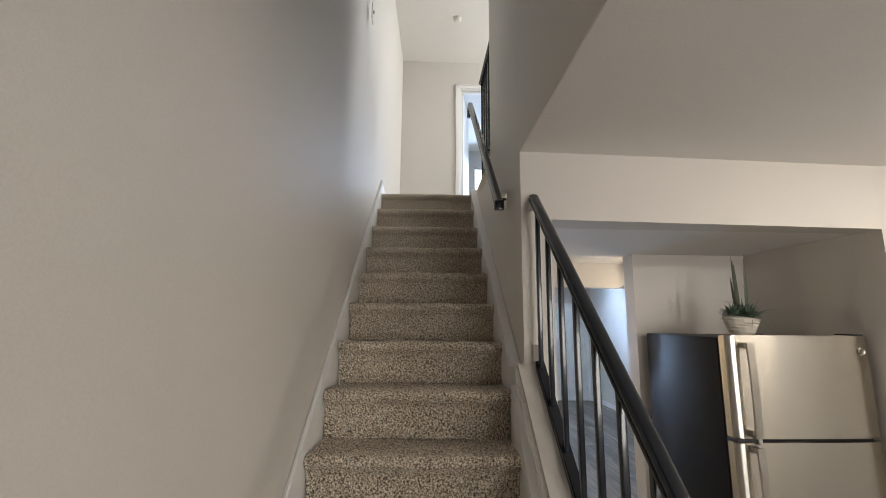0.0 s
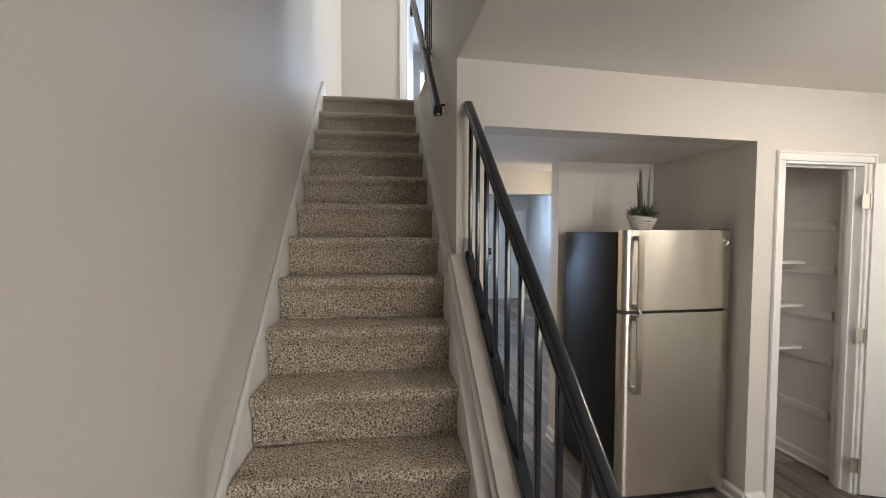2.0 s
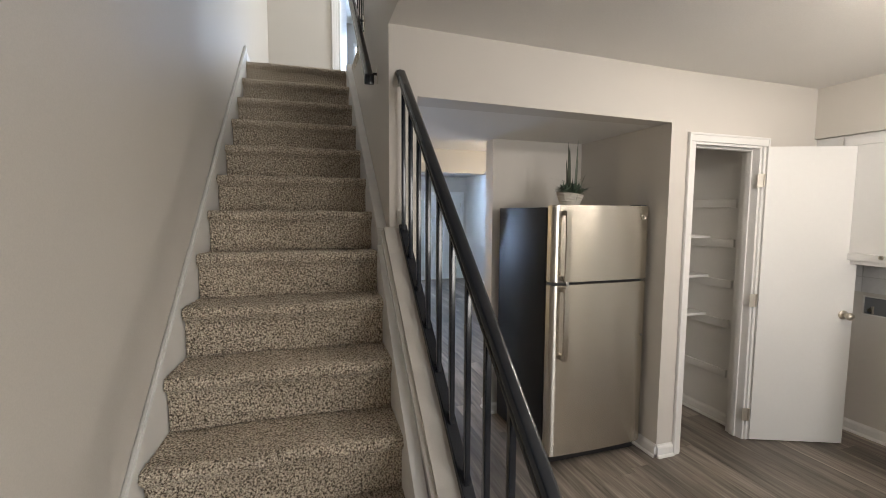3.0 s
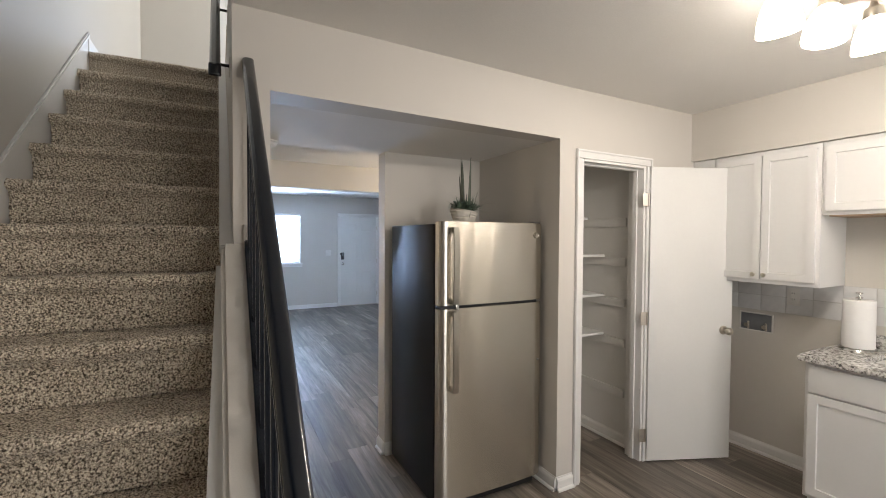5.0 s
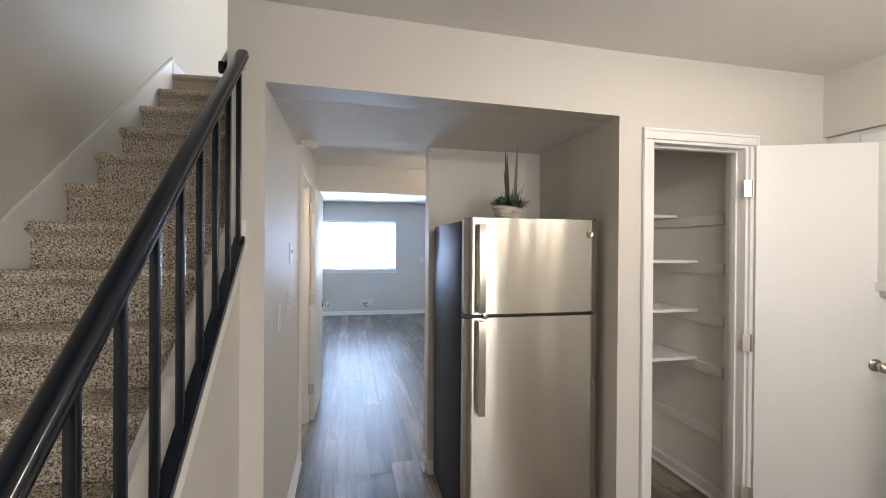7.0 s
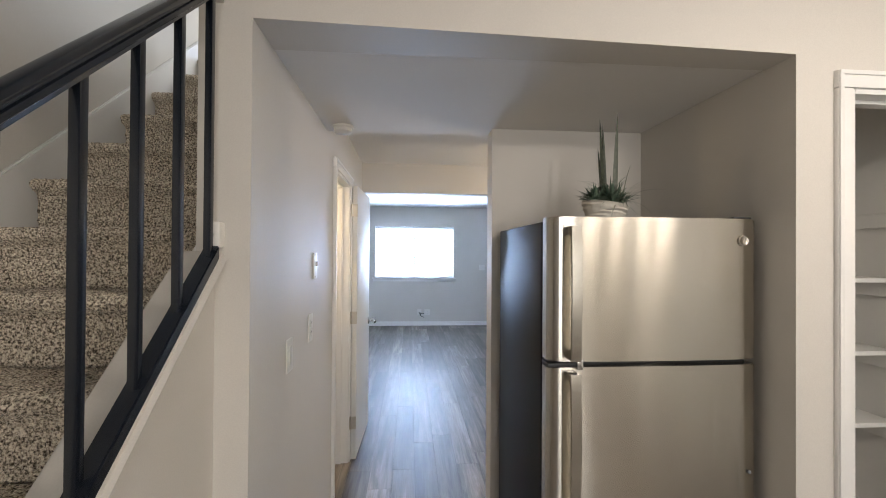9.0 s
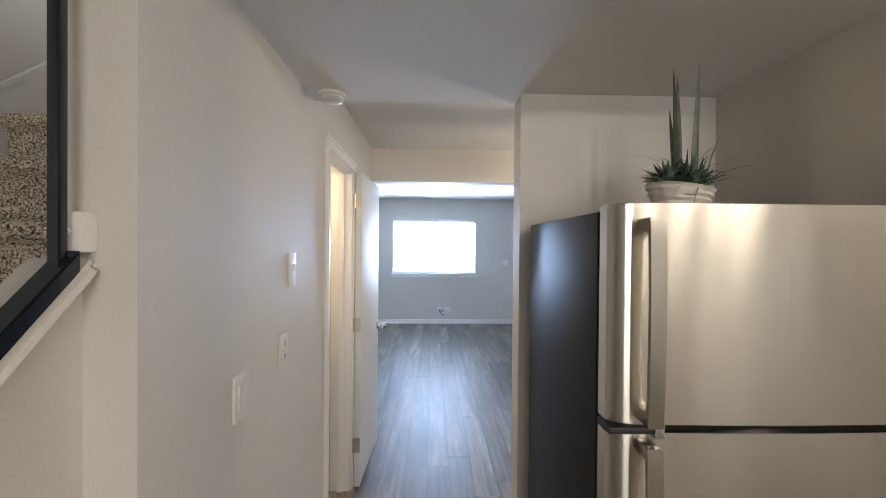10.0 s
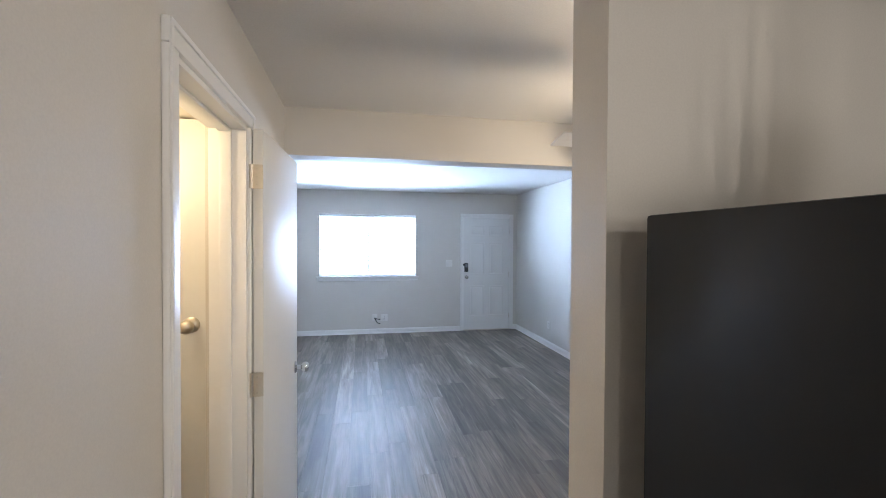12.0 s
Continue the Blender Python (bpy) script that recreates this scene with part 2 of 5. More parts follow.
# ---- building helpers ----
def box(bm, x0, x1, y0, y1, z0, z1, bevel=0.0, seg=2, turn=None):
    """An upright box, its edges rounded by bevel."""
    made = bmesh.ops.create_cube(bm, size=1.0)["verts"]
    c, d = Vector(((x0 + x1) / 2, (y0 + y1) / 2, (z0 + z1) / 2)), Vector((abs(x1 - x0), abs(y1 - y0), abs(z1 - z0)))
    for v in made:
        v.co = Vector((v.co.x * d.x, v.co.y * d.y, v.co.z * d.z)) + c
    if bevel:
        edges = list({e for v in made for e in v.link_edges})
        got = bmesh.ops.bevel(bm, geom=edges, offset=bevel, segments=seg, affect="EDGES", profile=0.6)
        made = list({v for f in got["faces"] for v in f.verts} | {v for v in made if v.is_valid})
    if turn is not None:
        bmesh.ops.transform(bm, matrix=turn, verts=made)
    return made


def tube(bm, points, radius, sides=12, cap=True):
    """A round bar along points; radius may be a list."""
    pts = [Vector(p) for p in points]
    rings = []
    for i, p in enumerate(pts):
        way = (pts[min(i + 1, len(pts) - 1)] - pts[max(i - 1, 0)]).normalized()
        q = way.to_track_quat("Z", "Y")
        r = radius[i] if isinstance(radius, (list, tuple)) else radius
        rings.append([bm.verts.new(p + q @ Vector((r * math.cos(2 * math.pi * k / sides), r * math.sin(2 * math.pi * k / sides), 0))) for k in range(sides)])
    for a, b in zip(rings, rings[1:]):
        for k in range(sides):
            bm.faces.new((a[k], a[(k + 1) % sides], b[(k + 1) % sides], b[k]))
    if cap:
        bm.faces.new(rings[0][::-1])
        bm.faces.new(rings[-1])


def lathe(bm, centre, profile, sides=24, turn=None, cap=True):
    """A turned shape: profile of (radius, height) round an upright axis at centre, turned by a rotation."""
    c = Vector(centre)
    rings = []
    for r, h in profile:
        ring = []
        for k in range(sides):
            p = Vector((r * math.cos(2 * math.pi * k / sides), r * math.sin(2 * math.pi * k / sides), h))
            ring.append(bm.verts.new(c + (turn @ p if turn is not None else p)))
        rings.append(ring)
    for a, b in zip(rings, rings[1:]):
        for k in range(sides):
            bm.faces.new((a[k], a[(k + 1) % sides], b[(k + 1) % sides], b[k]))
    if cap:
        bm.faces.new(rings[0][::-1])
        bm.faces.new(rings[-1])


def prism(bm, outline, axis, lo, hi):
    """An outline of (u, v) pairs drawn out along an axis: x gives (y, z), y gives (x, z), z gives (x, y)."""
    def place(u, v, w):
        return {"x": (w, u, v), "y": (u, w, v), "z": (u, v, w)}[axis]
    a = [bm.verts.new(place(u, v, lo)) for u, v in outline]
    b = [bm.verts.new(place(u, v, hi)) for u, v in outline]
    n = len(outline)
    bm.faces.new(a)
    bm.faces.new(b[::-1])
    for k in range(n):
        bm.faces.new((a[k], b[k], b[(k + 1) % n], a[(k + 1) % n]))


def mesh_of(bm, name, material, smooth=False):
    bmesh.ops.recalc_face_normals(bm, faces=bm.faces)
    me = bpy.data.meshes.new(name)
    bm.to_mesh(me)
    bm.free()
    me.materials.append(material)
    if smooth:
        me.polygons.foreach_set("use_smooth", [True] * len(me.polygons))
        me.set_sharp_from_angle(angle=radians(38))
    return me


def part(name, bm, material, parent, label="", smooth=True):
    ob = new(name, mesh_of(bm, name, material, smooth))
    ob.parent = parent
    ob.matrix_parent_inverse = parent.matrix_basis.inverted()
    return tagged(ob, label)


def thing(name, at, label, category, group=""):
    ob = new(name)
    ob.empty_display_size = 0.1
    ob.matrix_basis = Matrix.Translation(at)
    return tagged(ob, label, category, group)


def solid(name, bm, material, label, category, smooth=True, kind="", group=""):
    return tagged(new(name, mesh_of(bm, name, material, smooth)), label, category, group, kind)


def structure(name, boxes, material, label, category, bevel=0.0):
    bm = bmesh.new()
    for b in boxes:
        box(bm, *b, bevel=bevel)
    return solid(name, bm, material, label, category, smooth=bevel > 0, kind="structure")

# ---- the large structure ----
LX, RX, HX, KY, KC, SC, MC, LC = 0.137, 0.947, 1.086, 2.49, 2.465, 2.15, 2.335, 2.455
KYL = 2.43                                      # the recess front stands out here, at the stairs
BACK, FIN0, FIN1, FINX, ALX = -1.6, 3.385, 3.515, 1.926, 2.712
BEAM0, BEAM1, BEAMZ = 5.2, 5.35, 2.065
FAR, RIGHT, KR, UPZ, UPC, UPFAR = 10.08, 4.285, 4.36, 2.751, 5.15, 5.86
PO0, PO1, POZ = 2.895, 3.482, 2.042            # pantry doorway
CO0, CO1, COZ = 3.745, 4.375, 2.0 # closet doorway
WI0, WI1, WIZ0, WIZ1 = 0.795, 2.425, 0.985, 2.05  # front window
FD0, FD1, FDZ = 3.28, 4.155, 2.032             # front doorway

structure("floor", [(-0.5, 4.6, BACK - 0.2, FAR + 0.3, -0.12, -0.004)], JOINT, "grey-brown vinyl plank floor with a worn wood grain", "floor")
lean_wall = structure("wall_stair_left", [(LX - 0.3, LX, BACK, UPFAR, 0, UPC)], WALL, "tall warm grey painted wall beside the carpeted stairs", "wall")
# the window opening is added, out of view, for the kitchen fill lamp
structure("wall_back", [(LX - 0.6, 1.7, BACK - 0.12, BACK, 0, UPC), (1.7, 3.3, BACK - 0.12, BACK, 0, 0.95), (1.7, 3.3, BACK - 0.12, BACK, 2.15, UPC), (3.3, KR + 0.12, BACK - 0.12, BACK, 0, UPC)], WALL, "unseen warm grey kitchen back wall with an added window opening", "wall")
structure("wall_kitchen_right", [(KR, KR + 0.12, BACK, FIN0, 0, KC)], WALL, "beige painted kitchen wall behind the white cabinets", "wall")
structure("wall_hall_left", [(RX, HX, KYL, CO0, 0, UPZ - 0.03), (RX, HX, CO0, CO1, COZ, UPZ - 0.03), (RX, HX, CO1, BEAM0, 0, UPZ - 0.03), (-0.3, HX, BEAM0, BEAM1, 0, LC + 0.2)],
          WALL, "warm grey hall wall between stairs and passage", "wall")
structure("wall_stair_upper", [(RX, HX, BACK, KYL - 0.001, KC + 0.006, UPC), (RX, HX, KYL, 3.27, UPZ - 0.03, UPC)], WALL, "warm grey wall beside the upper stairs", "wall")
structure("ceiling_kitchen", [(RX + 0.002, KR + 0.12, BACK, KY, KC, KC + 0.2), (ALX, KR + 0.12, KY + 0.12, FIN0, KC + 0.003, KC + 0.2)], CEIL, "plain off-white kitchen ceiling", "ceiling")
structure("wall_kitchen_far", [(ALX, PO0, KY, KY + 0.12, 0, KC + 0.1), (PO0, PO1, KY, KY + 0.12, POZ, KC + 0.1), (PO1, KR, KY, KY + 0.12, 0, KC + 0.1)],
          WALL, "beige painted wall with a fridge recess and pantry doorway", "wall")
bm = bmesh.new()
prism(bm, [(HX, KYL), (ALX, KY), (ALX, KY + 0.12), (HX, KY + 0.12)], "z", SC - 0.003, KC + 0.1)
solid("wall_recess_head", bm, WALL, "beige painted wall face over the fridge recess", "wall", smooth=False, kind="structure")
structure("ceiling_recess", [(HX - 0.06, ALX + 0.12, KY + 0.12, FIN1, SC, SC + 0.4)], CEIL, "lowered off-white ceiling over the fridge recess", "ceiling")
structure("wall_recess_side", [(ALX, ALX + 0.12, KY + 0.12, FIN0, 0, SC)], WALL, "beige painted side wall of the fridge recess", "wall")
structure("wall_recess_back", [(FINX, RIGHT + 0.3, FIN0, FIN1, 0, SC - 0.001), (ALX + 0.12, RIGHT + 0.3, FIN0, FIN1, SC, KC + 0.1)], WALL, "beige painted wall behind the fridge", "wall")
# pantry walls are coloured paler than WALL to imitate lamp light reaching inside
structure("wall_pantry_side", [(3.56, 3.66, KY + 0.12, FIN0, 0, KC)], TRIM, "pantry side wall, coloured paler to stand in for light", "wall")
structure("wall_pantry_inside", [(ALX + 0.12, ALX + 0.1245, KY + 0.12, FIN0 - 0.0045, 0, KC), (ALX + 0.12, 3.56, FIN0 - 0.0045, FIN0, 0, KC)], CREAM, "pantry inside walls, coloured paler to stand in for light", "wall")
structure("ceiling_passage", [(HX - 0.06, RIGHT, FIN1, BEAM0, MC, MC + 0.3)], CEIL, "off-white passage ceiling", "ceiling")
structure("beam", [(HX - 0.08, RIGHT, BEAM0, BEAM1, BEAMZ, LC + 0.2)], WALL, "beige painted dropped beam across the room", "beam")
structure("ceiling_living", [(-0.3, RIGHT, BEAM1, FAR, LC, LC + 0.2)], CEIL, "off-white living room ceiling", "ceiling")
structure("wall_right", [(RIGHT, RIGHT + 0.12, FIN1, FAR + 0.14, 0, LC + 0.2)], WALL, "pale grey living room side wall", "wall")
structure("wall_living_left", [(-0.42, -0.3, BEAM0, FAR + 0.14, 0, LC + 0.2)], WALL, "pale grey living room wall", "wall")
structure("wall_front", [(-0.3, WI0, FAR, FAR + 0.14, 0, LC + 0.2), (WI0, WI1, FAR, FAR + 0.14, 0, WIZ0), (WI0, WI1, FAR, FAR + 0.14, WIZ1, LC + 0.2), (WI1, FD0, FAR, FAR + 0.14, 0, LC + 0.2),
                         (FD0, FD1, FAR, FAR + 0.14, FDZ, LC + 0.2), (FD1, RIGHT, FAR, FAR + 0.14, 0, LC + 0.2)], WALL, "pale grey front wall with a window and entry door", "wall")
# closet under the stairs
structure("wall_closet", [(LX, RX, 3.5, 3.6, 0, 1.95), (LX, RX, 4.95, 5.05, 0, UPZ - 0.2), (LX, LX + 0.03, 3.6, 4.95, 0, 2.05)], CREAM, "cream painted closet walls in warm light", "wall")
structure("ceiling_closet", [(LX, RX, 3.6, 4.95, 2.06, 2.1)], CREAM, "cream painted closet ceiling", "ceiling")
# upstairs
structure("floor_upper", [(LX, 3.7, 4.09, 9.0, UPZ - 0.2, UPZ - 0.004), (RX + 0.002, 3.7, 3.1, 4.09, UPZ - 0.2, UPZ - 0.004)], CARPET, "speckled brown-grey carpet on the upper landing", "floor")
structure("wall_upper_far", [(LX, 0.965, UPFAR, UPFAR + 0.12, UPZ - 0.1, UPC), (0.965, 1.70, UPFAR, UPFAR + 0.12, 4.77, UPC), (1.70, 3.7, UPFAR, UPFAR + 0.12, UPZ - 0.1, UPC)], WALL, "warm grey wall of the upper landing with a doorway", "wall")
# the opening at x 3.7 is made up, out of view, for the hall fill
structure("wall_upper_hall", [(HX, 3.7, 3.0, 3.12, UPZ - 0.1, UPC), (3.7, 3.8, 3.0, 4.2, UPZ - 0.1, UPC), (3.7, 3.8, 5.4, UPFAR, UPZ - 0.1, UPC), (3.7, 3.8, 4.2, 5.4, UPZ - 0.1, 3.6), (3.7, 3.8, 4.2, 5.4, 5.1, UPC)], WALL, "warm grey upstairs hall walls", "wall")
structure("wall_bedroom", [(LX - 0.1, LX, UPFAR, 9.0, UPZ - 0.1, UPC), (3.7, 3.8, UPFAR, 9.0, UPZ - 0.1, UPC), (LX, 1.5, 8.9, 9.0, UPZ - 0.1, UPC), (2.9, 3.7, 8.9, 9.0, UPZ - 0.1, UPC), (1.5, 2.9, 8.9, 9.0, UPZ - 0.1, 3.6), (1.5, 2.9, 8.9, 9.0, 4.8, UPC)], WALL, "pale bedroom walls upstairs", "wall")
structure("ceiling_upper", [(LX - 0.6, 3.8, BACK - 0.1, 9.0, UPC, UPC + 0.15)], CEIL, "off-white ceiling over the stairwell and landing", "ceiling")

# outside the window: a pale bright backdrop and the ground
structure("backdrop", [(-6, 10, 13.0, 13.05, -0.5, 7)], OUTSIDE, "bright washed-out daylight outdoors", "backdrop")
structure("ground", [(-60, 60, FAR + 0.3, 120, -0.2, -0.15)], plain("pale_ground", (0.3, 0.3, 0.28), 0.9), "pale ground outside the front window", "ground")


# ---- trim ----
def base_profile(h=0.085, d=0.014):
    return [(0, 0), (d, 0), (d, h * 0.72), (d * 0.75, h * 0.84), (d * 0.3, h * 0.93), (d * 0.25, h), (0, h)]


def baseboard(x0, y0, x1, y1, side, label="white painted baseboard along the wall"):
    """A moulded baseboard from one plan point to another; side is the way it stands out from the wall."""
    bm = bmesh.new()
    prof = base_profile()
    a, b = Vector((x0, y0, 0)), Vector((x1, y1, 0))
    n = Vector((side[0], side[1], 0))
    ra = [bm.verts.new(a + n * u + Vector((0, 0, v))) for u, v in prof]
    rb = [bm.verts.new(b + n * u + Vector((0, 0, v))) for u, v in prof]
    k = len(prof)
    bm.faces.new(ra), bm.faces.new(rb[::-1])
    for i in range(k):
        bm.faces.new((ra[i], rb[i], rb[(i + 1) % k], ra[(i + 1) % k]))
    # shoe moulding
    q = [(0, 0), (0.026, 0), (0.025, 0.008), (0.021, 0.014), (0.014, 0.018), (0, 0.018)]
    sa = [bm.verts.new(a + n * u + Vector((0, 0, v + 0.0005))) for u, v in q]
    sb = [bm.verts.new(b + n * u + Vector((0, 0, v + 0.0005))) for u, v in q]
    bm.faces.new(sa), bm.faces.new(sb[::-1])
    for i in range(len(q)):
        bm.faces.new((sa[i], sb[i], sb[(i + 1) % len(q)], sa[(i + 1) % len(q)]))
    return solid("baseboard", bm, TRIM, label, "baseboard", smooth=False, kind="structure")


for run in ((HX, KYL, HX, CO0 - 0.06, (1, 0)), (HX, CO1 + 0.06, HX, BEAM0, (1, 0)), (ALX, KY + 0.0, ALX, FIN0, (-1, 0)), (FINX, FIN1, FINX, FIN0, (-1, 0)), (FINX, FIN0, ALX, FIN0, (0, -1)),
            (ALX, KY, PO0 - 0.055, KY, (0, -1)), (PO1 + 0.06, KY, KR, KY, (0, -1)), (KR, KY, KR, 1.72, (-1, 0)), (3.56, KY + 0.12, 3.56, FIN0, (-1, 0)), (ALX + 0.12, FIN0, 3.56, FIN0, (0, -1)),
            (-0.3, FAR, FD0 - 0.06, FAR, (0, -1)), (FD1 + 0.06, FAR, RIGHT, FAR, (0, -1)), (RIGHT, FAR, RIGHT, FIN1, (-1, 0)), (FINX, FIN1, RIGHT, FIN1, (0, 1)), (-0.3, BEAM1, -0.3, FAR, (1, 0))):
    made = baseboard(*run)
    if run[0] == HX and run[2] == HX:
        made.matrix_basis = Matrix.Translation((HX, KY, 0)) @ Matrix.Rotation(radians(0.35), 4, "Z") @ Matrix.Translation((-HX, -KY, 0))


def casing(name, u0, u1, z0, z1, plane, axis, out, width=0.057, thick=0.016, depth=0.12, label="white painted door casing and jamb"):
    """Casing, jamb and stop of a doorway from u0 to u1, in a wall whose face lies at plane along axis ('x' or 'y'); out: +1 or -1."""
    top = thing(name, ((u0 + u1) / 2, plane, z0) if axis == "y" else (plane, (u0 + u1) / 2, z0), label, "door frame")
    top["kind"] = "structure"

    def piece(pname, ua, ub, da, db, za, zb, bevel=0.003):
        bm = bmesh.new()
        lo, hi = sorted((plane + out * da, plane + out * db))
        if axis == "y":
            box(bm, ua, ub, lo, hi, za, zb, bevel)
        else:
            box(bm, lo, hi, ua, ub, za, zb, bevel)
        part(pname, bm, TRIM, top)

    for ua, ub, inner in ((u0 - width, u0 - 0.004, 1), (u1 + 0.004, u1 + width, -1)):
        piece("casing_leg", ua, ub, 0, thick, z0, z1 + 0.0)
        piece("casing_bead", *( (ua + 0.002, ua + 0.016) if inner == 1 else (ub - 0.016, ub - 0.002) ), thick - 0.002, thick + 0.005, z0, z1 + width - 0.004)
    piece("casing_head", u0 - width, u1 + width, 0, thick, z1 + 0.002, z1 + width)
    piece("casing_bead", u0 - width + 0.002, u1 + width - 0.002, thick - 0.001, thick + 0.006, z1 + width - 0.016, z1 + width - 0.002)
    piece("jamb", u0 - 0.004, u0 + 0.014, -depth, 0.004, z0, z1)
    piece("jamb", u1 - 0.014, u1 + 0.004, -depth, 0.004, z0, z1)
    piece("jamb", u0 + 0.014, u1 - 0.014, -depth, 0.004, z1 - 0.014, z1 + 0.003)
    piece("door_stop", u0 + 0.014, u0 + 0.026, -0.085, -0.045, z0, z1 - 0.014)
    piece("door_stop", u1 - 0.026, u1 - 0.014, -0.085, -0.045, z0, z1 - 0.014)
    piece("door_stop", u0 + 0.026, u1 - 0.026, -0.085, -0.045, z1 - 0.026, z1 - 0.014)
    return top


casing("door_frame_1", PO0, PO1, 0, POZ, KY, "y", -1, label="white pantry door casing with hinge-side jamb")
casing("door_frame_2", CO0, CO1, 0, COZ, HX, "x", 1, depth=0.125, label="white closet door casing in warm light")
casing("door_frame_3", FD0, FD1, 0, FDZ, FAR, "y", -1, depth=0.13, label="white entry door casing")
casing("door_frame_4", 0.965, 1.70, UPZ, 4.77, UPFAR, "y", -1, label="white bedroom door casing upstairs")


# ---- the stairs ----
RISE, RUN, Y4, Z4 = 0.193, 0.229, 2.233, 1.207
SLOPE = RISE / RUN


def nosing(k):
    return Y4 + RUN * (k - 4), Z4 + RISE * (k - 4)


def nose_line(y):
    return Z4 + SLOPE * (y - Y4)


stairs = thing("staircase", ((LX + RX) / 2, nosing(-2)[0], 0), "straight stairs wrapped in speckled brown-grey carpet", "stairs")
STEP_N = 150


def step_mesh(seed):
    """One carpeted step, its nose at y 0 and top at z 0: riser, rounded nose and tread, with a tufted surface."""
    prof = [(0.034, -RISE - 0.004)] + [(0.034, -RISE + 0.012 * i) for i in range(1, 11)]
    prof += [(0.031, -0.062), (0.022, -0.052), (0.010, -0.045)]
    for i in range(9):
        prof.append((0.022 + 0.024 * math.cos(radians(235 - 145 * i / 8)), -0.024 + 0.024 * math.sin(radians(235 - 145 * i / 8))))
    prof += [(0.03 + 0.0085 * i, 0.0 - 0.0003 * i) for i in range(1, 28)]
    w0, w1 = LX + 0.016, RX - 0.004
    rng = np.random.RandomState(seed)
    n, m = len(prof), STEP_N
    verts, faces = [], []
    sag = rng.rand(4) * 6
    for i, (y, z) in enumerate(prof):
        for j in range(m):
            x = w0 + (w1 - w0) * j / (m - 1)
            wob = 0.0022 * math.sin(x * 9 + sag[0]) + 0.0018 * math.sin(x * 23 + sag[1])
            d = rng.uniform(-0.0028, 0.0028, 3)
            verts.append((x + d[0] * 0.6, y + d[1] + wob, z + d[2] + wob * 0.7))
    for i in range(n - 1):
        for j in range(m - 1):
            a = i * m + j
            faces.append((a, a + 1, a + m + 1, a + m))
    me = bpy.data.meshes.new("step")
    me.from_pydata(verts, [], faces)
    me.materials.append(CARPET)
    return me


STEP_MESHES = [step_mesh(s) for s in range(5)]
for k in range(-2, 13):
    ob = new("step", STEP_MESHES[k % 5])
    ob.parent = stairs
    ob.matrix_parent_inverse = stairs.matrix_basis.inverted()
    ob.location = (0, nosing(k)[0] - 0.0, nosing(k)[1])
bm = bmesh.new()
outline = [(nosing(-2)[0] + 0.05, 0.0)]
for k in range(-2, 13):
    y, z = nosing(k)
    outline += [(y + 0.05, z - 0.012), (y + 0.05 + RUN, z - 0.012)]
outline += [(outline[-1][0], outline[-1][1] - 0.25)]
outline += [(nosing(-2)[0] + 0.45, 0.0)]
prism(bm, outline, "x", LX + 0.004, RX - 0.006)
part("stair_carriage", bm, CARPET, stairs, smooth=False)


def slope_board(name, x0, x1, y0, y1, up, down, material, parent, bevel=0.0):
    bm = bmesh.new()
    prism(bm, [(y0, nose_line(y0) - down), (y1, nose_line(y1) - down), (y1, nose_line(y1) + up), (y0, nose_line(y0) + up)], "x", x0, x1)
    if bevel:
        bmesh.ops.bevel(bm, geom=bm.edges[:], offset=bevel, segments=2, affect="EDGES")
    return part(name, bm, material, parent)


TOPY = nosing(12)[0]
for pname, x1, low, low_end, high, high_end, bevel in (("skirt_board", LX + 0.013, -0.36, -0.36, 0.022, 0.072, 0.0), ("skirt_cap", LX + 0.02, 0.018, 0.068, 0.056, 0.106, 0.006)):
    bm = bmesh.new()
    y0, y1 = 0.62, TOPY + 0.02
    prism(bm, [(y0, nose_line(y0) + low), (y1, nose_line(y1) + low_end), (y1, nose_line(y1) + high_end), (y0, nose_line(y0) + high)], "x", LX, x1)
    if bevel:
        bmesh.ops.bevel(bm, geom=bm.edges[:], offset=bevel, segments=2, affect="EDGES")
    part(pname, bm, TRIM, stairs)
slope_board("stringer", RX - 0.010, RX + 0.03, 0.6, KY - 0.06, 0.06, 0.36, TRIM, stairs)
# the whole flight and its outer wall stand a little out of square
SKEW = Matrix.Translation((0.53, 4.06, 0)) @ Matrix.Rotation(radians(-1.8), 4, "Z") @ Matrix.Translation((-0.53, -4.06, 0))
stairs.matrix_basis = SKEW @ stairs.matrix_basis
lean_wall.matrix_basis = SKEW
skirt = thing("stair_skirt", (RX, KY, 0), "white painted skirt board along the stair wall", "skirt board")
skirt["kind"] = "structure"
slope_board("skirt_board", RX - 0.046, RX, KY, TOPY - 0.06, 0.05, 0.36, TRIM, skirt)
slope_board("skirt_cap", RX - 0.05, RX, KY, TOPY - 0.06, 0.085, -0.045, TRIM, skirt, 0.006)
# baseboard on the landing
structure("baseboard_upper", [(LX + 0.004, LX + 0.018, TOPY + 0.02, UPFAR, UPZ - 0.012, UPZ + 0.085)], TRIM, "white baseboard on the upper landing", "baseboard", 0.003)
# the knee wall that carries the railing
RAILX = 1.004


def rail_z(y):
    return 2.246 + 0.897 * (y - 2.43)


def bar_z(y):
    return 1.530 + 0.865 * (y - 2.41)


